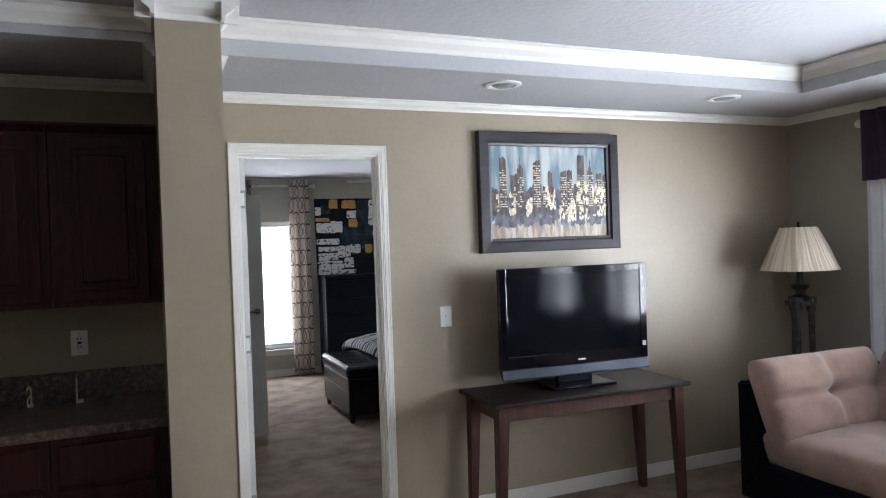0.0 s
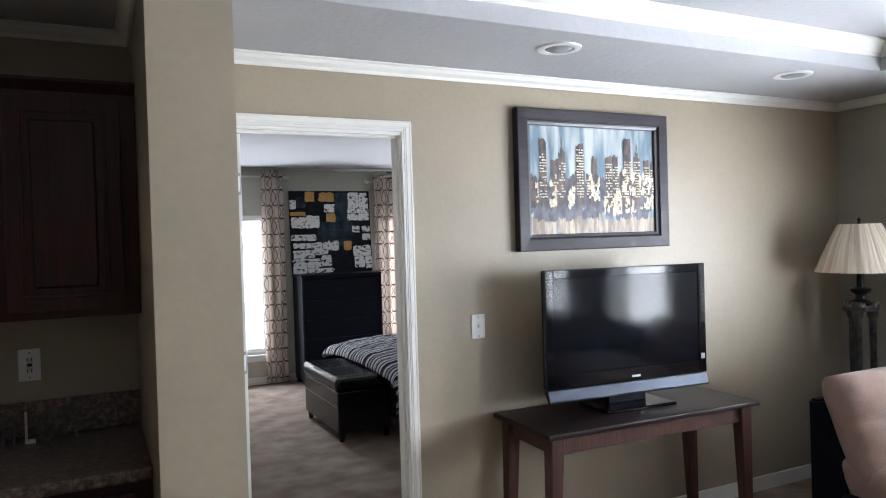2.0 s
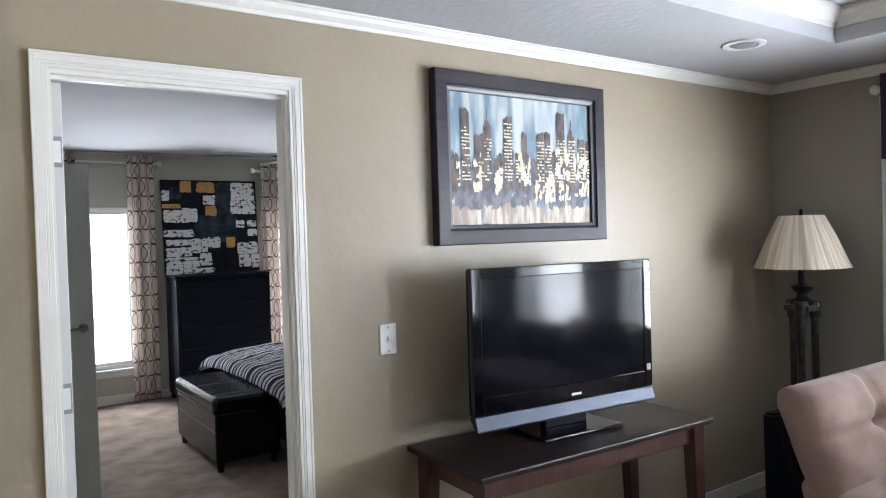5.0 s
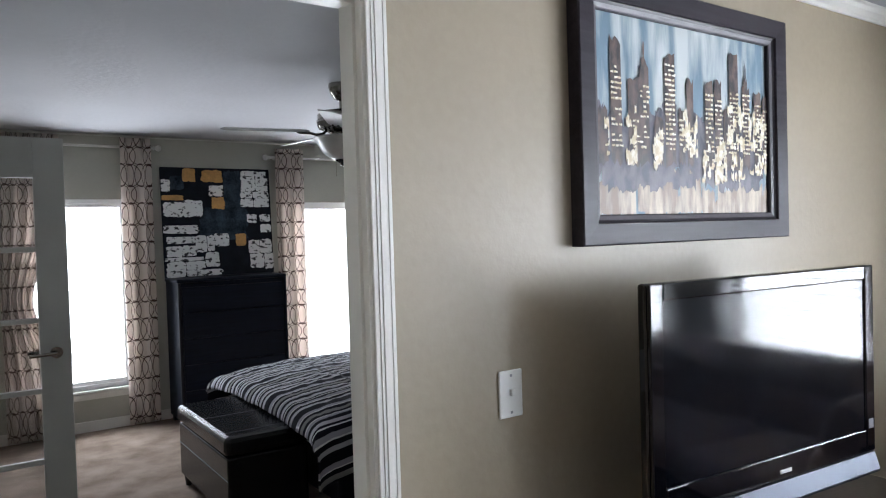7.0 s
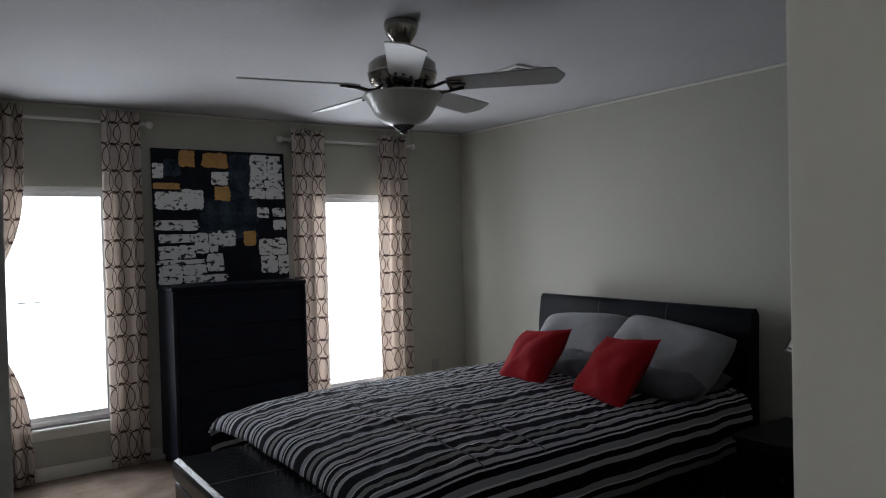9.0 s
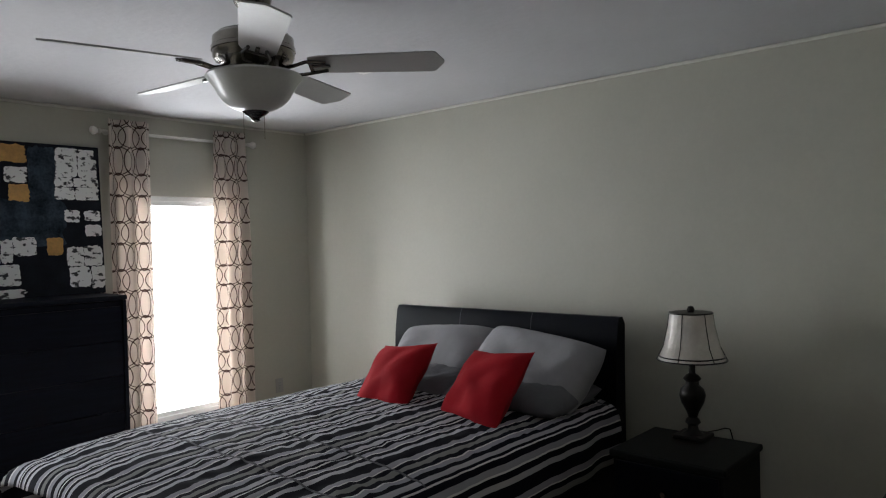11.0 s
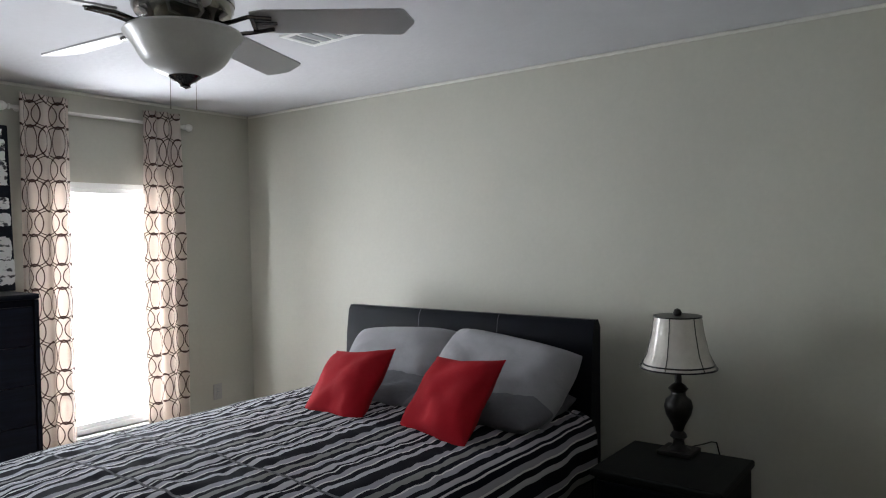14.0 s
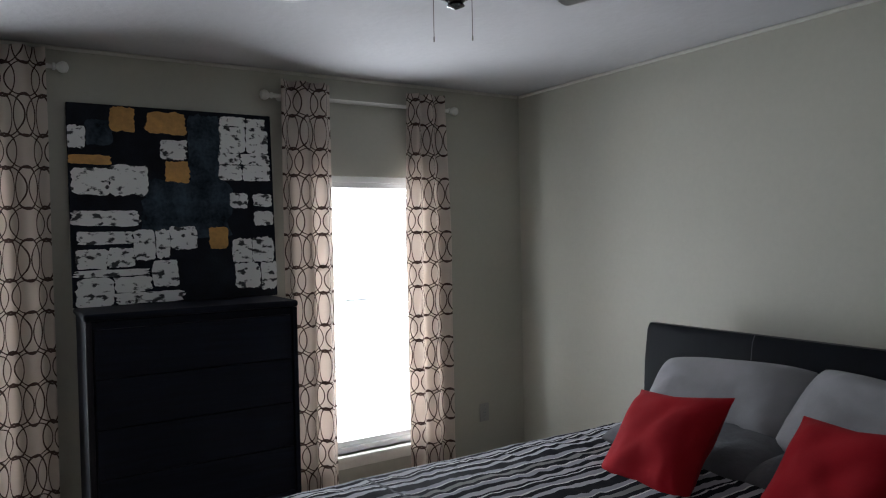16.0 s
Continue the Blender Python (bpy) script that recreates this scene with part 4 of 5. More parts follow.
def cushion(w, d, h, at, rx=0, ry=0, rz=0, puff=0.35, tufts=(), seed=1, n=22, wrinkle=0.002, pinch=0.0, rounding=0.0):
    """A soft cushion w by d by h, rounded, a little uneven, with tufted hollows at (u, v)."""
    bm = bmesh.new()
    bmesh.ops.create_grid(bm, x_segments=n, y_segments=n, size=1)
    top = list(bm.verts)
    geo = bmesh.ops.duplicate(bm, geom=list(bm.verts) + list(bm.edges) + list(bm.faces))["geom"]
    low = [g for g in geo if isinstance(g, bmesh.types.BMVert)]
    for verts, s in ((top, 1), (low, -1)):
        for v in verts:
            u, w2 = math.sin(v.co.x * math.pi / 2), math.sin(v.co.y * math.pi / 2)
            e = max(0, 1 - abs(u) ** 4) * max(0, 1 - abs(w2) ** 4)
            z = s * h / 2 * e ** puff
            if s > 0:
                for tu, tv in tufts:
                    z -= 0.3 * h * math.exp(-((u - tu) ** 2 + (w2 - tv) ** 2) / 0.02)
                for tu, tv in tufts:
                    z -= 0.09 * h * (math.exp(-((u - tu) / 0.07) ** 2) + math.exp(-((w2 - tv) / 0.07) ** 2))
            z += s * wrinkle * (noise.noise(Vector((u * 2 + seed, w2 * 2, s))) * 3 + noise.noise(Vector((u * 6 + seed, w2 * 4, s))) + 0.45 * (0.5 - abs(noise.noise(Vector((u * 9 + w2 * 3 + seed, w2 * 5 - u * 2, s + seed)))) * 2)) * e
            cx = u * w / 2 * (1 - pinch * (1 - abs(w2)) ** 1 * abs(u) ** 3)
            cy = w2 * d / 2 * (1 - pinch * (1 - abs(u)) ** 1 * abs(w2) ** 3)
            k = 1 - rounding * (u * w2) ** 2
            v.co = Vector((cx * k, cy * k, z))
    bmesh.ops.remove_doubles(bm, verts=bm.verts, dist=0.0004)
    bmesh.ops.transform(bm, matrix=pose(*at, rx, ry, rz), verts=bm.verts)
    return bm


def sofa():
    x0, x1, y0, y1 = 3.72, 4.74, 3.85, 4.82
    t = thing("sectional_sofa", (x0, y1, 0), "dusty rose suede sectional sofa on a dark leather base", "sofa")
    part("base", boxes((x0, x1, y0 + 0.03, y1 - 0.02, 0.03, 0.27), bevel=0.02), M_LEATHER, t, "dark leather base")
    part("base", boxes((3.82, x1, 1.9, y0 + 0.028, 0.03, 0.27), bevel=0.02), M_LEATHER, t, "dark leather base")
    bm = bmesh.new()
    prof = ((y1 - 0.2, 0.27), (y1 - 0.02, 0.03), (y1, 0.03), (y1 + 0.005, 0.70), (y1 - 0.06, 0.705))
    a = [bm.verts.new((x0 - 0.004, y, z)) for y, z in prof]
    b = [bm.verts.new((x1, y, z)) for y, z in prof]
    bm.faces.new(a), bm.faces.new(b)
    for i in range(5):
        bm.faces.new((a[i], a[(i + 1) % 5], b[(i + 1) % 5], b[i]))
    bmesh.ops.bevel(bm, geom=list(bm.edges), offset=0.012, segments=2, affect="EDGES")
    part("back_frame", bm, M_LEATHER, t, "dark leather back")
    part("back_frame", boxes((x1 - 0.1, x1, 1.9, y1 - 0.1, 0.27, 0.735), bevel=0.015), M_LEATHER, t, "dark leather back")
    part("seat_cushion", cushion(0.98, 0.95, 0.24, (x0 + 0.5, 4.28, 0.345), puff=0.2, seed=3), M_SUEDE, t, smooth="soft")
    part("seat_cushion", cushion(0.82, 1.9, 0.24, (4.24, 2.86, 0.345), puff=0.2, seed=5), M_SUEDE, t, smooth="soft")
    part("back_cushion", cushion(0.90, 0.50, 0.27, (x0 + 0.46, 4.63, 0.595), 68, 0, 0, 0.3, ((0.0, 0.05),), 8, 40, 0.006), M_SUEDE, t, "tufted suede back cushion", "soft")
    part("back_cushion", cushion(0.9, 0.50, 0.27, (4.56, 4.12, 0.595), 68, 0, -90, 0.3, ((0.0, 0.05),), 9, 40, 0.006), M_SUEDE, t, "tufted suede back cushion", "soft")
    part("back_cushion", cushion(0.9, 0.50, 0.27, (4.56, 3.2, 0.595), 68, 0, -90, 0.3, ((0.0, 0.05),), 10, 40, 0.006), M_SUEDE, t, "tufted suede back cushion", "soft")
    for x, y in ((x0 + 0.05, y0 + 0.08), (x0 + 0.05, y1 - 0.08), (x1 - 0.06, y1 - 0.08), (x1 - 0.06, 1.98), (3.9, 1.98)):
        part("foot", boxes((x - 0.025, x + 0.025, y - 0.025, y + 0.025, 0, 0.04)), M_BLACK_GLOSS, t)


sofa()


def curtain(bm, p0, p1, z0, z1, fold, depth, seed, gather=None, top_same=True):
    """Hanging cloth from p0 to p1 with upright folds; UV in metres of cloth. gather(z): (scale, shift) of its width."""
    a, b = Vector((*p0, 0)), Vector((*p1, 0))
    along, length = (b - a).normalized(), (b - a).length
    out = Vector((along.y, -along.x, 0))
    nu, nv = max(24, int(length / fold * 14)), 30
    uvl = bm.loops.layers.uv.verify()
    rnd = random.Random(seed)
    ph = rnd.random() * 6
    rows, us = [], []
    cloth, last = 0.0, None
    for i in range(nu + 1):
        s = i / nu
        w = math.sin(2 * math.pi * s * length / fold + ph + 0.8 * math.sin(3 * s + seed))
        pt = Vector((s * length, w * depth))
        if last is not None:
            cloth += (pt - last).length
        last = pt
        us.append((s, w, cloth))
    for j in range(nv + 1):
        z = z0 + (z1 - z0) * j / nv
        sc, sh = gather(z) if gather else (1, 0)
        row = []
        for s, w, c in us:
            k = 1 + 0.25 * noise.noise(Vector((s * 4 + seed, z * 1.2, 0)))
            q = a + along * ((s - 0.5) * length * sc + length / 2 + sh + 0.006 * noise.noise(Vector((z * 1.5, s * 5, seed)))) + out * (w * depth * k)
            row.append((bm.verts.new((q.x, q.y, z)), c, z))
        rows.append(row)
    for lo, hi in zip(rows, rows[1:]):
        for i in range(nu):
            f = bm.faces.new((lo[i][0], lo[i + 1][0], hi[i + 1][0], hi[i][0]))
            f.smooth = True
            for lp, src in zip(f.loops, (lo[i], lo[i + 1], hi[i + 1], hi[i])):
                lp[uvl].uv = (src[1], src[2])
    return bm


def curtain_thing(name, p0, p1, z0, z1, mat, label, fold=0.085, depth=0.022, seed=1, gather=None, group=""):
    bm = curtain(bmesh.new(), p0, p1, z0, z1, fold, depth, seed, gather)
    ob = part(name, bm, mat, None)
    so = ob.modifiers.new("cloth", "SOLIDIFY")
    so.thickness = 0.002
    return tagged(ob, label, "curtain", group)


def curtain_rod(p0, p1, r, ends, wall, label):
    t = thing("curtain_rod", p0, label, "curtain rod")
    part("pole", rod(p0, p1, r), M_ROD, t, smooth=True)
    a, b = Vector(p0), Vector(p1)
    d = (b - a).normalized()
    for e, s in ((a, -1), (b, 1)):
        if (s < 0 and ends[0]) or (s > 0 and ends[1]):
            bm = lathe(((0.006, 0), (0.017, 0.004), (0.017, 0.012), (0.009, 0.018), (0.022, 0.03), (0.028, 0.046), (0.022, 0.062), (0.004, 0.07)), (0, 0, 0), 20)
            bmesh.ops.transform(bm, matrix=Matrix.Translation(e) @ (d * s).to_track_quat("Z", "Y").to_matrix().to_4x4(), verts=bm.verts)
            part("finial", bm, M_ROD, t, "white turned finial", True)
        c = e - d * s * 0.05
        part("bracket", join(rod(c, c + Vector(wall), 0.007), rod(c + Vector(wall) * 0.93, c + Vector(wall), 0.02)), M_ROD, t)
    return t


RZ = 2.272
curtain_rod((4.752, 4.745, 2.215), (4.752, 0.7, 2.215), 0.011, (1, 1), (LIV_X - 4.753, 0, 0), "white curtain rod with turned finials over the living room window")
curtain_thing("plum_valance", (4.715, 4.74), (4.715, 2.3), 1.85, 2.285, M_PLUM, "dark plum cloth valance hanging from a white rod", 0.11, 0.02, 4)
curtain_thing("sheer_curtain", (4.785, 4.785), (4.785, 4.38), 0.03, 2.19, M_SHEER, "white sheer curtain panel at the living room window", 0.09, 0.014, 6)

# ---- bedroom things ----
CY = WIN_Y - 0.08
curtain_rod((1.27, CY + 0.034, 2.315), (2.45, CY + 0.034, 2.315), 0.011, (1, 1), (0, WIN_Y - CY - 0.035, 0), "white curtain rod with turned finials over the bedroom window")
curtain_rod((3.48, CY + 0.034, RZ), (4.59, CY + 0.034, RZ), 0.011, (1, 1), (0, WIN_Y - CY - 0.035, 0), "white curtain rod with turned finials over the bedroom window")
G = "bedroom curtains"
LAB = "off-white curtain panel with brown interlocking ring pattern"
ROUND_TOP = lambda z: (1 - 0.16 * max(0, (z - 1.5) / 0.85), 0)
curtain_thing("patterned_curtain", (2.185, CY), (2.425, CY), 0.02, 2.388, M_TRELLIS, LAB, 0.10, 0.022, 2, None, G)
curtain_thing("patterned_curtain", (3.502, CY), (3.80, CY), 0.02, 2.352, M_TRELLIS, LAB, 0.115, 0.024, 3, None, G)
curtain_thing("patterned_curtain", (4.252, CY), (4.556, CY), 0.02, 2.350, M_TRELLIS, LAB, 0.12, 0.024, 5, ROUND_TOP, G)
curtain_thing("patterned_curtain", (1.32, CY), (1.74, CY), 0.02, 2.388, M_TRELLIS, "off-white ring-pattern curtain tied back at the side", 0.085, 0.028, 7, lambda z: (1 - 0.5 * math.exp(-((z - 1.1) / 0.4) ** 2), -0.11 * math.exp(-((z - 1.1) / 0.4) ** 2)), G)


def french_door():
    t = thing("french_door", (0.70, 7.72, 0), "open white french door with glass panes and lever handle", "door", local=True, rz=-1.0)
    w, h, s = 0.765, 2.03, 0.125
    z0 = 0.012
    part("stile", boxes((0, s, -0.018, 0.018, z0, h - 0.02), bevel=0.002), M_DOOR, t)
    part("stile", boxes((w - s, w, -0.018, 0.018, z0, h - 0.02), bevel=0.002), M_DOOR, t)
    part("rail", boxes((s, w - s, -0.018, 0.018, z0, 0.24)), M_DOOR, t)
    part("rail", boxes((s, w - s, -0.018, 0.018, h - 0.2, h - 0.02)), M_DOOR, t)
    lo, hi = 0.24, h - 0.2
    for i in range(1, 5):
        z = lo + (hi - lo) * i / 5
        part("glazing_bar", boxes((s, w - s, -0.012, 0.012, z - 0.012, z + 0.012), bevel=0.003), M_DOOR, t)
    part("glazing_bar", boxes((w / 2 - 0.011, w / 2 + 0.011, -0.0115, 0.0115, lo, hi), bevel=0.003), M_DOOR, t)
    for i in range(5):
        for xa, xb in ((s, w / 2 - 0.011), (w / 2 + 0.011, w - s)):
            p = part("pane", boxes((xa, xb, -0.002, 0.002, lo + (hi - lo) * i / 5 + 0.012 * (i > 0), lo + (hi - lo) * (i + 1) / 5 - 0.012 * (i < 4))), M_GLASS, t)
            p.visible_shadow = False
    for d in (-1, 1):
        r = part("handle_rose", rod((w - 0.06, d * 0.018, 1.045), (w - 0.06, d * 0.026, 1.045), 0.026, 24), M_NICKEL, t, "brushed metal lever handle", True)
        part("lever", join(rod((w - 0.06, d * 0.026, 1.045), (w - 0.06, d * 0.06, 1.045), 0.009), rod((w - 0.06, d * 0.055, 1.045), (w - 0.17, d * 0.055, 1.04), 0.009, 12, 0.007)), M_NICKEL, r, "", True)
    part("latch", boxes((w - 0.0005, w + 0.002, -0.011, 0.011, 1.0, 1.09)), M_NICKEL, t)


french_door()


def chest_of_drawers():
    x0, x1, y0, y1, h = 2.515, 3.43, 9.98, 10.39, 1.213
    t = thing("chest_of_drawers", (x0, y0, 0), "tall black leather-clad chest of five drawers", "chest of drawers")
    part("body", boxes((x0, x1, y0 + 0.02, y1, 0.05, h - 0.03), bevel=0.006), M_BLACK_WOOD, t)
    part("top", boxes((x0 - 0.01, x1 + 0.01, y0, y1, h - 0.03, h), bevel=0.01), M_BLACK_WOOD, t)
    # light catching the left edge is painted as a grey strip; the right stays black
    part("side_edge", boxes((x0 - 0.003, x0 + 0.022, y0 + 0.001, y0 + 0.021, 0.05, h - 0.031), bevel=0.004), M_SEAM_SHADING, t, "front edge with its highlight painted grey")
    part("side_edge", boxes((x1 - 0.022, x1 + 0.003, y0 + 0.001, y0 + 0.021, 0.05, h - 0.031), bevel=0.004), M_BLACK_WOOD, t)
    for i in range(5):
        a = 0.09 + i * 0.212
        part("drawer_front", boxes((x0 + 0.03, x1 - 0.03, y0, y0 + 0.021, a, a + 0.2085), bevel=0.002), M_BLACK_WOOD, t)
    for x in (x0 + 0.04, x1 - 0.04):
        for y in (y0 + 0.05, y1 - 0.04):
            part("foot", boxes((x - 0.025, x + 0.025, y - 0.025, y + 0.025, 0, 0.05)), M_BLACK_WOOD, t)


chest_of_drawers()


def canvas_art():
    """An abstract canvas standing on the chest, leaning on the wall."""
    W, H = 0.96, 0.947
    t = thing("abstract_canvas", (2.502, 10.335, 1.2145), "black abstract canvas with white brick and gold patches", "painting", local=True)
    t.matrix_world = pose(2.502, 10.335, 1.2145, -3, 0, 0)
    part("canvas", boxes((0, W, 0, 0.03, 0, H), bevel=0.004), M_CANVAS_BLACK, t)
    rnd = random.Random(11)

    def patch(bm, u0, u1, v0, v1, lift):
        k, pts = 44, []
        cu, cv, hu, hv = (u0 + u1) / 2 * W, (v0 + v1) / 2 * H, (u1 - u0) / 2 * W, (v1 - v0) / 2 * H
        ph = rnd.random() * 50
        for i in range(k):
            a = 2 * math.pi * i / k
            c, s = math.cos(a), math.sin(a)
            q = (abs(c) ** 9 + abs(s) ** 9) ** (-1 / 9)
            j = 1.03 + 0.14 * noise.noise(Vector((c * 2.5 + ph, s * 2.5, ph))) + 0.11 * noise.noise(Vector((c * 9 + ph, s * 9, ph)))
            pts.append((cu + hu * c * q * j, cv + hv * s * q * j))
        lo = [bm.verts.new((min(W, max(0, x)), -0.0004, min(H, max(0, z)))) for x, z in pts]
        hi = [bm.verts.new((min(W, max(0, x)), -lift, min(H, max(0, z)))) for x, z in pts]
        bm.faces.new(hi)
        for i in range(k):
            bm.faces.new((lo[i], lo[(i + 1) % k], hi[(i + 1) % k], hi[i]))

    def put(name, r, lift, mat):
        bm = bmesh.new()
        patch(bm, *r, lift)
        part(name, bm, mat, t)

    for r in ((0.33, 0.75, 0.33, 0.62), (0.56, 0.72, 0.6, 0.97), (0.08, 0.2, 0.8, 0.92)):
        put("slate_wash", r, 0.0012, M_CANVAS_BLUE)
    for r in ((0.19, 0.30, 0.87, 0.99), (0.36, 0.54, 0.87, 0.98), (0.44, 0.555, 0.62, 0.725), (0.645, 0.74, 0.27, 0.38), (0.0, 0.18, 0.7, 0.745)):
        put("gold_patch", r, 0.0022, M_CANVAS_GOLD)
    for r in ((0.0, 0.075, 0.78, 0.885), (0.42, 0.545, 0.74, 0.835), (0.01, 0.175, 0.55, 0.68), (0.177, 0.35, 0.55, 0.695), (0.0, 0.3, 0.395, 0.47), (0.76, 0.855, 0.485, 0.565), (0.885, 0.985, 0.495, 0.56), (0.89, 0.99, 0.39, 0.465), (0.45, 0.58, 0.27, 0.385)):
        put("white_patch", r, 0.002, M_CANVAS_WHITE)
    # brickwork in three corners
    low_corner = ((0.02, 0.155, 0.185, 0.28), (0.16, 0.275, 0.19, 0.285), (0.28, 0.375, 0.22, 0.37), (0.382, 0.447, 0.23, 0.37), (0.02, 0.34, 0.145, 0.178), (0.03, 0.275, 0.305, 0.365), (0.02, 0.175, 0.0, 0.138), (0.185, 0.35, 0.065, 0.14), (0.36, 0.48, 0.085, 0.215), (0.185, 0.5, 0.005, 0.06))
    top_corner = ((0.725, 0.857, 0.93, 0.98), (0.865, 0.965, 0.925, 0.975), (0.72, 0.855, 0.785, 0.925), (0.86, 0.975, 0.785, 0.92), (0.71, 0.82, 0.722, 0.78), (0.83, 0.98, 0.722, 0.78), (0.71, 0.83, 0.635, 0.715), (0.838, 0.98, 0.635, 0.717))
    side_corner = ((0.765, 0.867, 0.19, 0.315), (0.873, 0.985, 0.19, 0.32), (0.775, 0.905, 0.05, 0.182), (0.915, 1.0, 0.04, 0.182))
    for r in low_corner + top_corner + side_corner:
        put("white_patch", r, 0.002, M_CANVAS_WHITE)


canvas_art()


def storage_ottoman():
    x0, x1, y0, y1, h = 2.150, 2.62, 7.70, 8.68, 0.505
    t = thing("storage_ottoman", (x0, y0, 0), "black leather storage ottoman with pale seams", "ottoman")
    part("body", boxes((x0 + 0.012, x1 - 0.012, y0 + 0.012, y1 - 0.012, 0.07, h - 0.11), bevel=0.012), M_LEATHER_GLOSS, t)
    part("lid", boxes((x0, x1, y0, y1, h - 0.105, h), bevel=0.03), M_LEATHER_GLOSS, t, "padded black leather lid")
    part("seam", boxes((x0 + 0.0105, x0 + 0.0125, y0 + 0.02, y1 - 0.02, h - 0.235, h - 0.23), (x0 - 0.001, x0 + 0.001, y0 + 0.03, y1 - 0.03, h - 0.1, h - 0.097)), M_STITCH, t)
    part("seam", boxes((x0 + 0.03, x1 - 0.03, (y0 + y1) / 2 - 0.002, (y0 + y1) / 2 + 0.002, h - 0.0005, h + 0.0012), (x0 + 0.03, x1 - 0.03, y0 + 0.1, y0 + 0.103, h - 0.0005, h + 0.0012)), M_STITCH, t)
    for x in (x0 + 0.05, x1 - 0.05):
        for y in (y0 + 0.05, y1 - 0.05):
            part("foot", rod((x, y, 0.075), (x, y, 0), 0.028, 12, 0.02), M_BLACK_GLOSS, t)


storage_ottoman()

BX0, BX1, BY0, BY1, BTOP = 2.61, 4.90, 7.45, 9.07, 0.60


def bed():
    t = thing("bed", (BX0, BY0, 0), "queen bed with black leather headboard and side rails", "bed")
    bm = bmesh.new()
    prof = ((4.885, 0.05), (4.865, 0.6), (4.88, 0.88), (4.902, 1.03), (4.92, 1.06), (4.955, 1.06), (4.98, 1.02), (4.97, 0.8), (4.96, 0.05))
    a = [bm.verts.new((x, BY0 - 0.005, z)) for x, z in prof]
    b = [bm.verts.new((x, BY1 + 0.04, z)) for x, z in prof]
    bm.faces.new(a), bm.faces.new(b)
    for i in range(len(prof)):
        j = (i + 1) % len(prof)
        bm.faces.new((a[i], a[j], b[j], b[i]))
    part("headboard", bm, M_LEATHER, t, "padded black leather headboard", True)
    for y in (BY0 + 0.55, BY0 + 1.09):
        strip = bmesh.new()
        rows = [[strip.verts.new((px - 0.0022, y + d, pz)) for d in (-0.0022, 0.0022)] for px, pz in prof[1:5]]
        for a, b in zip(rows, rows[1:]):
            strip.faces.new((a[0], a[1], b[1], b[0]))
        bmesh.ops.solidify(strip, geom=list(strip.faces), thickness=0.002)
        part("headboard_seam", strip, M_STITCH, t, "pale stitched seam")
    for y in (BY0 + 0.005, BY1 - 0.045):
        part("side_rail", boxes((BX0 + 0.06, 4.895, y, y + 0.04, 0.1, 0.34), bevel=0.01), M_LEATHER, t)
    part("footboard", boxes((BX0 + 0.07, BX0 + 0.11, BY0 + 0.005, BY1 - 0.005, 0.1, 0.34), bevel=0.01), M_LEATHER, t)
    part("mattress", boxes((BX0 + 0.08, 4.868, BY0 + 0.06, BY1 - 0.06, 0.3, BTOP - 0.08), bevel=0.04), M_GREY_CLOTH, t)
    for x in (BX0 + 0.12, 4.8):
        for y in (BY0 + 0.06, BY1 - 0.06):
            part("leg", boxes((x - 0.03, x + 0.03, y - 0.03, y + 0.03, 0, 0.11)), M_BLACK_GLOSS, t)


bed()


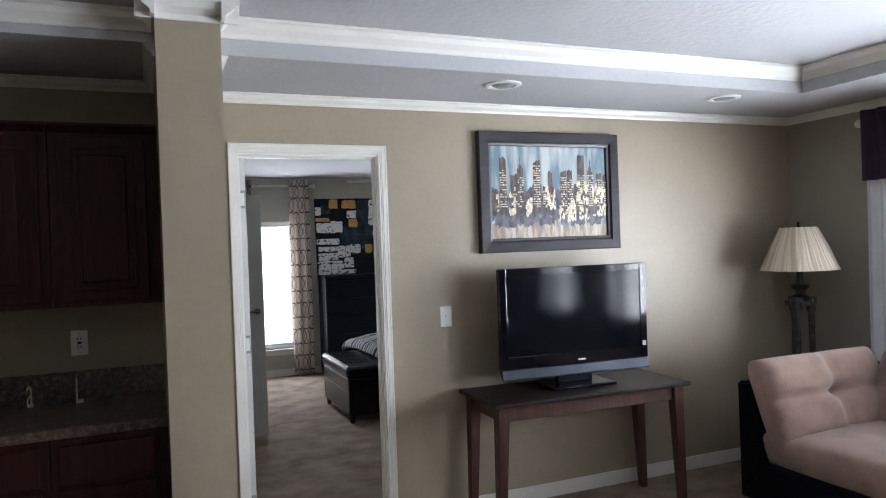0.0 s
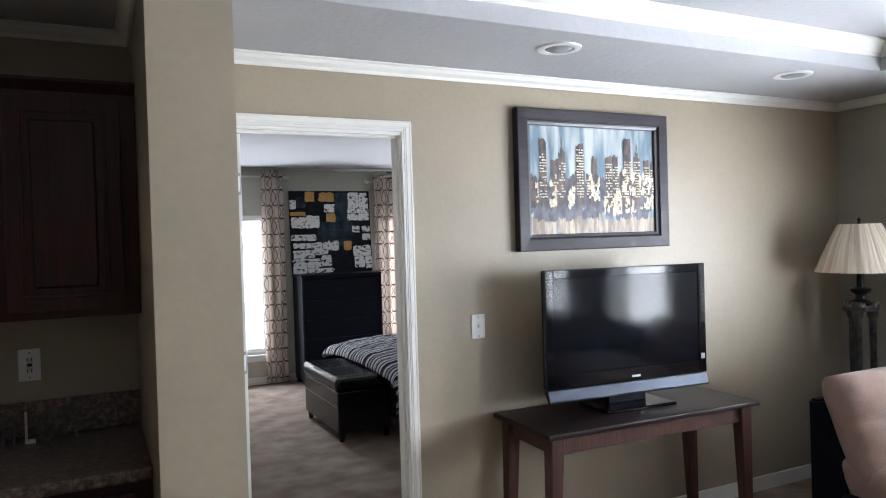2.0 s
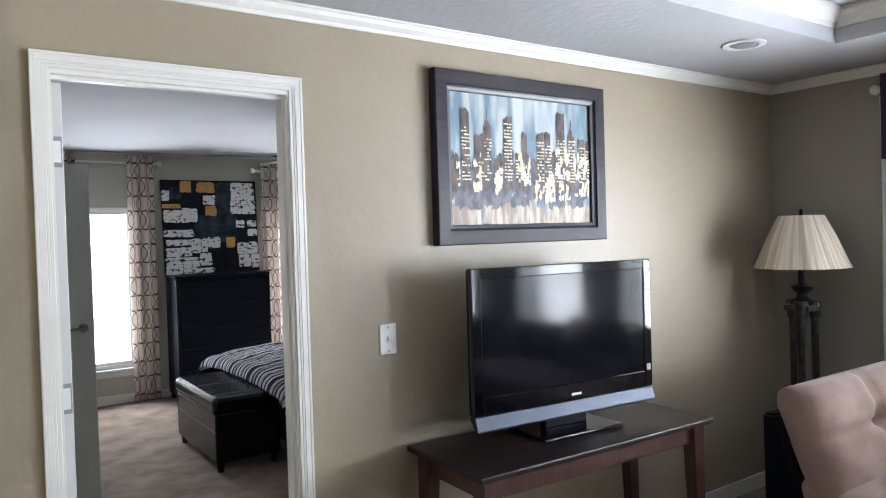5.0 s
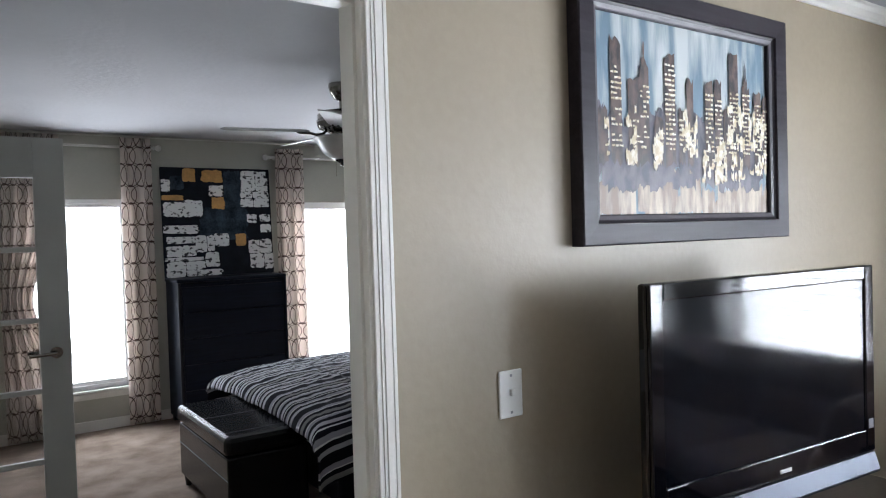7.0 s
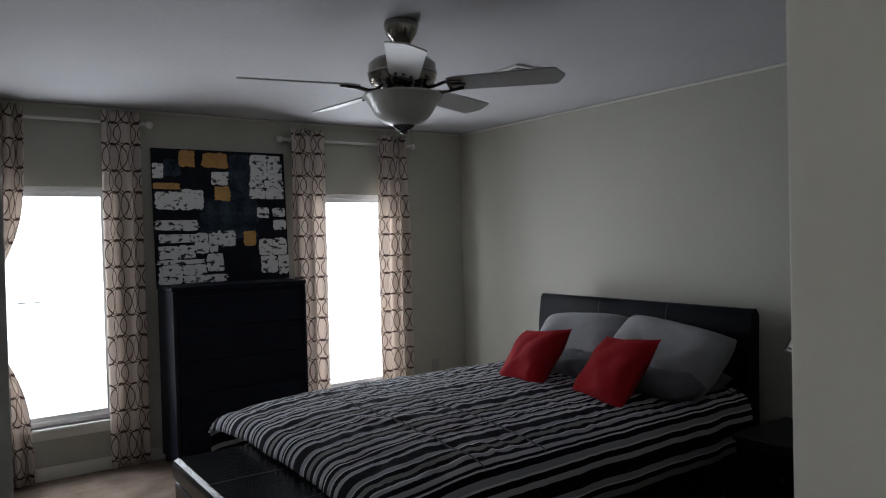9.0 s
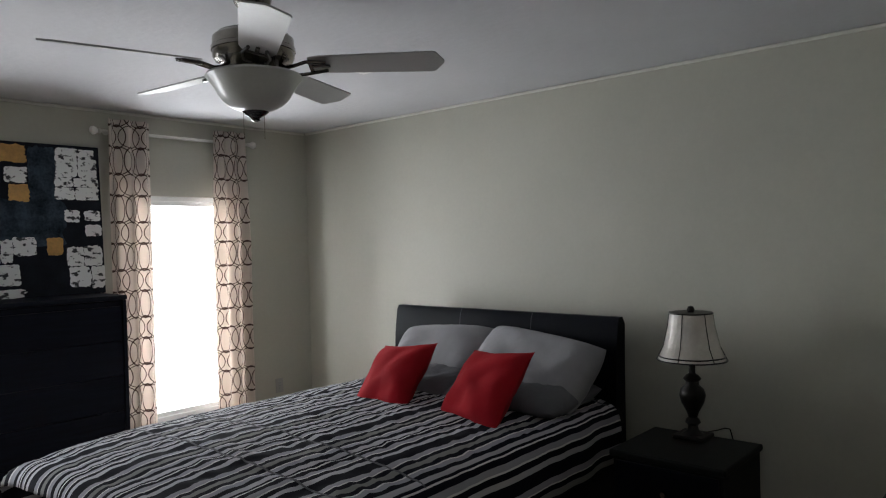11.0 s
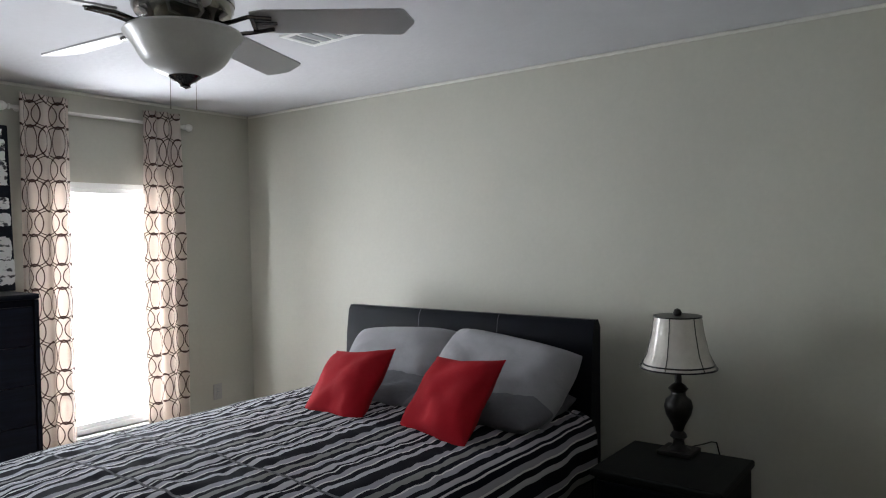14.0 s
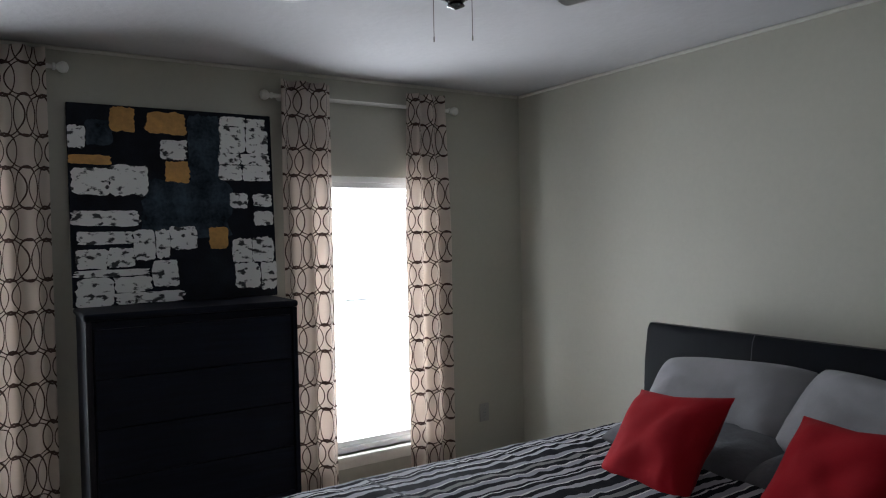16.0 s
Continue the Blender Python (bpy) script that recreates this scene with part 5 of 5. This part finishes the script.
def duvet():
    """A duvet over the mattress, hanging over the foot and both sides, with fine creases."""
    bm = bmesh.new()
    uvl = bm.loops.layers.uv.verify()
    L, Wd, drop, foot = 4.80 - BX0, BY1 - BY0, 0.33, 0.13
    nu, nv = 120, 120
    rows = []
    R, seedv = 0.085, 9.0

    def fall(d):
        """Distance past an edge, to a step outwards and a step down, round a soft edge."""
        if d <= 0:
            return 0.0, 0.0
        q = min(d / R, math.pi / 2)
        return R * math.sin(q), R * (1 - math.cos(q)) + max(0, d - R * math.pi / 2)
    for i in range(nu + 1):
        s = -foot + (L + foot) * i / nu
        row = []
        for j in range(nv + 1):
            t = -drop + (Wd + 2 * drop) * j / nv
            ds, dt = max(0, -s), max(0, -t, t - Wd)
            ox, zx = fall(ds)
            oy, zy = fall(dt)
            side = -1 if t < Wd / 2 else 1
            x = BX0 + max(s, 0) - ox
            y = BY0 + min(max(t, 0), Wd) + side * oy * (1.0 - 0.5 * min(1, max(0, s) / L))
            down = zx + zy if min(ds, dt) == 0 else max(zx, zy) + 0.35 * min(zx, zy)
            if min(ds, dt) > 0:
                x -= 0.25 * min(ds, dt)
                y += side * 0.25 * min(ds, dt)
            hang = min(1, (ds + dt) / 0.15)
            crease = 0.007 * noise.noise(Vector((x * 6, y * 5, 1))) + 0.003 * noise.noise(Vector((x * 14, y * 9, 2))) + 0.0015 * noise.noise(Vector((x * 40, y * 30, 3)))
            ridge = 0.003 * (1 - abs(noise.noise(Vector((x * 9 + y * 4, y * 7 - x * 3, 7)))) * 5) + 0.0022 * (1 - abs(noise.noise(Vector((x * 17 - y * 6, y * 10 + x * 5, 4)))) * 4) if hang == 0 else 0
            puff = 0.045 * math.sin(math.pi * min(max(t / Wd, 0), 1)) ** 0.7 if dt == 0 else 0
            wob = 0.012 * hang * noise.noise(Vector(((x if dt > 0 else y) * 4, 3, seedv))) * 2
            sag = 0.045 * max(0, 1 - max(s, 0) / 0.5) ** 2
            z = BTOP + 0.005 - down + crease + max(-0.005, ridge) + puff - sag
            if dt > 0 and dt >= ds:
                y += side * (wob + 0.005 * hang)
            elif ds > 0:
                x -= wob + 0.01
            row.append((bm.verts.new((x, y, z)), s, t))
        rows.append(row)
    for lo, hi in zip(rows, rows[1:]):
        for j in range(nv):
            f = bm.faces.new((lo[j][0], lo[j + 1][0], hi[j + 1][0], hi[j][0]))
            for lp, src in zip(f.loops, (lo[j], lo[j + 1], hi[j + 1], hi[j])):
                lp[uvl].uv = (src[1] + 5, src[2] + 5)
    t = thing("duvet", (BX0, BY0, 0), "rumpled duvet striped in black, grey and white", "bedding")
    for k, name in ((int(nu * 0.23), "seam"), (int(nu * 0.367), "seam"), (nu - 2, "hem")):
        seam = bmesh.new()
        ring = []
        for v, _, _ in rows[k]:
            c = v.co + Vector((0, 0, 0.0135))
            ring.append([seam.verts.new(c + Vector((dx, 0, dz))) for dx, dz in ((-0.006, -0.002), (0, 0.003), (0.006, -0.002))])
        for a, b in zip(ring, ring[1:]):
            for q in range(2):
                seam.faces.new((a[q], a[q + 1], b[q + 1], b[q]))
        part(name, seam, M_DARK_CLOTH, t, "dark stitched seam", "soft")
    ob = part("cover", bm, M_STRIPE, t, smooth="soft")
    so = ob.modifiers.new("cloth", "SOLIDIFY")
    so.thickness, so.offset = 0.012, 1
    return t


duvet()


def pillow(name, mat, label, w, d, h, at, rx, ry, rz, seed, group, pinch=0.13, rounding=0.0, wrinkle=0.002, spin=0, puff=0.55):
    ob = part(name, cushion(w, d, h, (0, 0, 0), 0, 0, 0, puff, (), seed, 30, wrinkle, pinch, rounding), mat, None, smooth="soft")
    ob.matrix_world = pose(*at, rx, ry, rz) @ pose(0, 0, 0, 0, 0, spin)
    return tagged(ob, label, "pillow", group)


# rz -90 turns a pillow's face, leaned back by rx, towards the foot of the bed
pillow("grey_pillow", M_GREY_CLOTH, "grey cotton pillow propped on the headboard", 0.74, 0.40, 0.17, (4.70, 8.54, 0.805), 50, 0, -90, 1, "grey pillows", 0.03, 0.10, 0.008, 4)
pillow("grey_pillow", M_GREY_CLOTH, "plump grey cotton pillow slumping off the headboard", 0.84, 0.43, 0.20, (4.65, 7.84, 0.797), 47, 0, -95, 2, "grey pillows", 0.02, 0.06, 0.010, -6)
pillow("under_pillow", M_DARK_CLOTH, "charcoal cotton pillow lying flat under another", 0.72, 0.50, 0.15, (4.54, 8.50, 0.682), 5, 0, -90, 3, "under pillows", 0.02, 0.06, 0.010)
pillow("under_pillow", M_DARK_CLOTH, "charcoal cotton pillow lying flat under another", 0.76, 0.50, 0.15, (4.53, 7.83, 0.682), 5, 0, -92, 4, "under pillows", 0.02, 0.06, 0.010)
pillow("red_cushion", M_RED, "square red woven throw cushion on the bed", 0.445, 0.445, 0.16, (4.175, 8.42, 0.752), 48, 0, -100, 5, "red cushions", 0.12, 0.0, 0.006, 9, 0.85)
pillow("red_cushion", M_RED, "square red woven throw cushion on the bed", 0.445, 0.445, 0.16, (4.185, 7.80, 0.766), 48, 0, -104, 6, "red cushions", 0.12, 0.0, 0.006, 6, 0.85)


def nightstand():
    x0, x1, y0, y1, h = 4.30, 4.772, 6.675, 7.19, 0.547
    t = thing("nightstand", (x0, y0, 0), "black wooden nightstand with drawers", "nightstand")
    part("body", boxes((x0 + 0.015, x1, y0 + 0.015, y1 - 0.015, 0.06, h - 0.03), bevel=0.004), M_BLACK_OAK, t)
    part("top", boxes((x0, x1, y0, y1, h - 0.03, h), bevel=0.008), M_BLACK_OAK, t)
    for a, b in ((0.08, 0.285), (0.295, 0.505)):
        d = part("drawer_front", boxes((x0, x0 + 0.016, y0 + 0.03, y1 - 0.03, a, b), bevel=0.004), M_LEATHER, t)
        part("knob", rod((x0, (y0 + y1) / 2, (a + b) / 2), (x0 - 0.02, (y0 + y1) / 2, (a + b) / 2), 0.012, 14), M_NICKEL, d)
    for x in (x0 + 0.04, x1 - 0.03):
        for y in (y0 + 0.045, y1 - 0.045):
            part("foot", boxes((x - 0.02, x + 0.02, y - 0.02, y + 0.02, 0, 0.06)), M_BLACK_OAK, t)


nightstand()


def table_lamp():
    x, y, z = 4.688, 6.96, 0.5475
    t = thing("table_lamp", (x, y, z), "dark turned table lamp with plastic-wrapped shade", "lamp")
    part("base", lathe(((0.066, 0), (0.068, 0.012), (0.045, 0.022), (0.025, 0.04), (0.022, 0.06), (0.036, 0.075), (0.03, 0.09), (0.02, 0.1), (0.028, 0.125), (0.052, 0.17), (0.060, 0.205), (0.053, 0.235), (0.032, 0.255), (0.03, 0.27), (0.042, 0.285), (0.03, 0.3), (0.015, 0.31), (0.013, 0.4)), (x, y, z), 28), M_DARK_METAL, t, "dark turned urn base", True)

    part("foot_block", boxes((x - 0.072, x + 0.072, y - 0.072, y + 0.072, z, z + 0.02), bevel=0.004), M_DARK_METAL, t)

    def bell(a, r, zz):
        return r * (1 + 0.025 * abs(math.sin(3 * a)) - 0.012)
    part("shade", lathe(((0.158, 0.375), (0.15, 0.385), (0.128, 0.44), (0.108, 0.53), (0.098, 0.6), (0.094, 0.6), (0.104, 0.53), (0.124, 0.44), (0.146, 0.385), (0.154, 0.375)), (x, y, z), 60, bell), M_SHADE_GREY, t, "pale bell shade in clear wrap", True)
    for zz, r in ((0.378, 0.159), (0.394, 0.149), (0.6, 0.0985)):
        part("shade_band", lathe(((r - 0.003, zz - 0.003), (r + 0.0015, zz - 0.003), (r + 0.0015, zz + 0.003), (r - 0.003, zz + 0.003)), (x, y, z), 60, bell), M_DARK_METAL, t, "dark piping band", True)
    for k in range(6):
        a = math.pi * k / 3
        c, s = math.cos(a), math.sin(a)
        part("shade_rib", join(*[rod((x + r0 * c, y + r0 * s, z + h0), (x + r1 * c, y + r1 * s, z + h1), 0.002, 6) for r0, h0, r1, h1 in ((0.158, 0.378, 0.128, 0.44), (0.128, 0.44, 0.108, 0.53), (0.108, 0.53, 0.098, 0.6))]), M_DARK_METAL, t)
    path = [(x + 0.07, y - 0.01, z + 0.006), (x + 0.12, y - 0.03, z + 0.006), (x + 0.15, y - 0.06, z + 0.012), (x + 0.175, y - 0.085, z + 0.02), (x + 0.2, y - 0.1, z + 0.012), (x + 0.215, y - 0.11, z - 0.05), (x + 0.22, y - 0.11, z - 0.25)]
    part("power_cord", join(*[rod(p, q, 0.003, 8) for p, q in zip(path, path[1:])]), M_BLACK_GLOSS, t, "thin black power cord")
    part("harp", rod((x, y, z + 0.4), (x, y, z + 0.605), 0.004), M_DARK_METAL, t)
    part("spider", boxes((x - 0.095, x + 0.095, y - 0.002, y + 0.002, z + 0.594, z + 0.598), (x - 0.002, x + 0.002, y - 0.095, y + 0.095, z + 0.594, z + 0.598)), M_DARK_METAL, t)
    part("finial", lathe(((0.006, 0.595), (0.016, 0.605), (0.018, 0.617), (0.012, 0.63), (0.001, 0.634)), (x, y, z), 18), M_DARK_METAL, t, smooth=True)
    t.scale = (0.99, 0.99, 0.972)


table_lamp()


def dresser():
    x0, x1, y0, y1, h = 2.40, 3.752, 5.53, 5.955, 0.907
    t = thing("dresser", (x0, y0, 0), "long black wooden dresser against the bedroom wall", "dresser")
    part("body", boxes((x0 + 0.01, x1 - 0.01, y0, y1 - 0.015, 0.06, h - 0.03), bevel=0.004), M_BLACK_OAK, t)
    part("top", boxes((x0, x1, y0, y1, h - 0.03, h), bevel=0.008), M_BLACK_OAK, t)
    for i in range(3):
        for k in range(2):
            a = x0 + 0.03 + k * (x1 - x0 - 0.06) / 2
            d = part("drawer_front", boxes((a + 0.004, a + (x1 - x0 - 0.06) / 2 - 0.004, y1 - 0.016, y1, 0.09 + i * 0.272, 0.355 + i * 0.272), bevel=0.004), M_LEATHER, t)
            part("knob", rod((a + 0.29, y1, 0.22 + i * 0.272), (a + 0.29, y1 + 0.02, 0.22 + i * 0.272), 0.012, 14), M_NICKEL, d)
    for x in (x0 + 0.05, x1 - 0.05):
        for y in (y0 + 0.03, y1 - 0.04):
            part("foot", boxes((x - 0.02, x + 0.02, y - 0.02, y + 0.02, 0, 0.06)), M_BLACK_OAK, t)
    part("top_seam", boxes(((x0 + x1) / 2 + 0.22, (x0 + x1) / 2 + 0.224, y0 + 0.05, y1 - 0.01, h - 0.0005, h + 0.001), (x0 + 0.02, x1 - 0.02, y1 - 0.11, y1 - 0.1065, h - 0.0005, h + 0.001)), M_SEAM_SHADING, t, "grey stitched seam")
    m = thing("dresser_mirror", (2.45, 5.574, h), "black-framed mirror standing on the dresser", "mirror")
    a, b, z0, z1 = 2.45, 3.66, h, 1.80
    lean = Matrix(((1, 0, 0, 0), (0, 1, -0.08, 0.08 * h), (0, 0, 1, 0), (0, 0, 0, 1)))
    rim = boxes((a, b, 5.574, 5.612, z0, z0 + 0.05), (a, b, 5.574, 5.612, z1 - 0.05, z1), (a, a + 0.05, 5.574, 5.612, z0 + 0.05, z1 - 0.05), (b - 0.05, b, 5.574, 5.612, z0 + 0.05, z1 - 0.05), bevel=0.004)
    sheet = boxes((a + 0.045, b - 0.045, 5.596, 5.604, z0 + 0.045, z1 - 0.045))
    for bm in (rim, sheet):
        bmesh.ops.transform(bm, matrix=lean, verts=bm.verts)
    part("frame", rim, M_BLACK_OAK, m)
    part("mirror_glass", sheet, M_MIRROR, m, "clear mirror glass")


dresser()


def ceiling_fan():
    x, y, c = 2.942, 7.829, BED_CEIL
    t = thing("ceiling_fan", (x, y, c), "five-blade nickel ceiling fan with frosted bowl light", "ceiling fan")
    part("canopy", lathe(((0.072, c), (0.075, c - 0.02), (0.064, c - 0.055), (0.04, c - 0.09), (0.022, c - 0.1)), (x, y, 0), 32), M_NICKEL, t, smooth=True)
    part("downrod", rod((x, y, c - 0.09), (x, y, 2.25), 0.0135), M_NICKEL, t, smooth=True)
    part("motor", lathe(((0.03, 2.275), (0.06, 2.265), (0.125, 2.255), (0.143, 2.238), (0.145, 2.175), (0.136, 2.158), (0.1, 2.147), (0.075, 2.135), (0.065, 2.1)), (x, y, 0), 40), M_NICKEL, t, smooth=True)
    part("motor_band", lathe(((0.1455, 2.19), (0.148, 2.192), (0.148, 2.205), (0.1455, 2.207)), (x, y, 0), 40), M_NICKEL, t, smooth=True)
    part("light_fitter", lathe(((0.08, 2.12), (0.085, 2.11), (0.145, 2.102), (0.15, 2.092)), (x, y, 0), 40), M_NICKEL, t, smooth=True)
    part("bowl", lathe(((0.166, 2.108), (0.171, 2.1), (0.164, 2.09), (0.149, 2.073), (0.138, 2.055), (0.129, 2.037), (0.117, 2.02), (0.101, 2.005), (0.079, 1.991), (0.05, 1.979), (0.02, 1.971), (0.001, 1.97)), (x, y, 0), 48), M_FROST, t, "frosted glass bowl", True)
    part("finial", lathe(((0.03, 1.99), (0.048, 1.984), (0.047, 1.976), (0.034, 1.965), (0.018, 1.957), (0.014, 1.952), (0.017, 1.947), (0.001, 1.94)), (x, y, 0), 24), M_CHROME, t, "dark chrome finial cap", True)
    for a in (-49, 23, 95, 167, 239):
        turn = pose(x, y, 2.142, 0, 0, a) @ pose(0, 0, 0, -13, 0, 0)
        bm = bmesh.new()
        pts = [(0.2, -0.05), (0.24, -0.062), (0.645, -0.073), (0.655, -0.066), (0.685, -0.006), (0.685, 0.006), (0.655, 0.066), (0.645, 0.073), (0.24, 0.062), (0.2, 0.05)]
        lo, hi = [bm.verts.new((px, py, -0.003)) for px, py in pts], [bm.verts.new((px, py, 0.003)) for px, py in pts]
        bm.faces.new(lo), bm.faces.new(hi)
        for i in range(len(pts)):
            bm.faces.new((lo[i], lo[(i + 1) % len(pts)], hi[(i + 1) % len(pts)], hi[i]))
        bmesh.ops.transform(bm, matrix=turn, verts=bm.verts)
        bl = part("blade", bm, M_BLADE, t, "pale grey wooden blade")
        bends = [((0.085, 0.0, 0.012), (0.115, 0.012, -0.016)), ((0.115, 0.012, -0.016), (0.15, 0.036, -0.022)), ((0.15, 0.036, -0.022), (0.195, 0.045, -0.012)), ((0.195, 0.045, -0.012), (0.262, 0.03, -0.009))]
        arm = join(boxes((0.205, 0.275, -0.007, 0.007, -0.010, -0.004), (0.198, 0.212, -0.042, 0.042, -0.011, -0.004), bevel=0.002), *[rod((p[0], s * p[1], p[2]), (q[0], s * q[1], q[2]), 0.0065, 8) for s in (-1, 1) for p, q in bends])
        bmesh.ops.transform(arm, matrix=turn, verts=arm.verts)
        part("blade_iron", arm, M_CHROME, bl, "dark chrome scrolled blade arm")
    for dx, dy in ((-0.038, 0.018), (0.022, -0.022)):
        part("pull_chain", join(rod((x + dx, y + dy, 2.0), (x + dx, y + dy, 1.888), 0.0008, 6), rod((x + dx, y + dy, 1.889), (x + dx, y + dy, 1.88), 0.0014, 6)), M_NICKEL, t)


ceiling_fan()


def ceiling_vent():
    x0, x1, y0, y1 = 3.87, 4.09, 8.15, 8.50
    z = BED_CEIL
    t = thing("ceiling_vent", (x0, y0, z - 0.012), "white slatted ceiling air vent", "vent")
    part("frame", boxes((x0, x1, y0, y0 + 0.03, z - 0.012, z), (x0, x1, y1 - 0.03, y1, z - 0.012, z), (x0, x0 + 0.03, y0 + 0.03, y1 - 0.03, z - 0.012, z), (x1 - 0.03, x1, y0 + 0.03, y1 - 0.03, z - 0.012, z), bevel=0.002), M_WHITE_PLASTIC, t)
    # no duct above: a dark sheet gives the shade between the slats
    part("backing", boxes((x0 + 0.03, x1 - 0.03, y0 + 0.03, y1 - 0.03, z - 0.003, z - 0.001)), M_SEAM_SHADING, t, "dark sheet painted as the grille's shaded opening")
    for i in range(4):
        y = y0 + 0.055 + i * 0.075
        part("slat", boxes((x0 + 0.028, x1 - 0.028, y, y + 0.045, z - 0.010, z - 0.007)), M_GREY_PLASTIC, t)
        part("divider", boxes((x0 + 0.028, x1 - 0.028, y + 0.05, y + 0.062, z - 0.011, z - 0.004)), M_WHITE_PLASTIC, t)


ceiling_vent()
wall_plate("power_outlet", (4.85, WIN_Y, 0.36), "off-white power outlet low on the bedroom wall", "outlet", M_BLADE, M_GREY_PLASTIC)
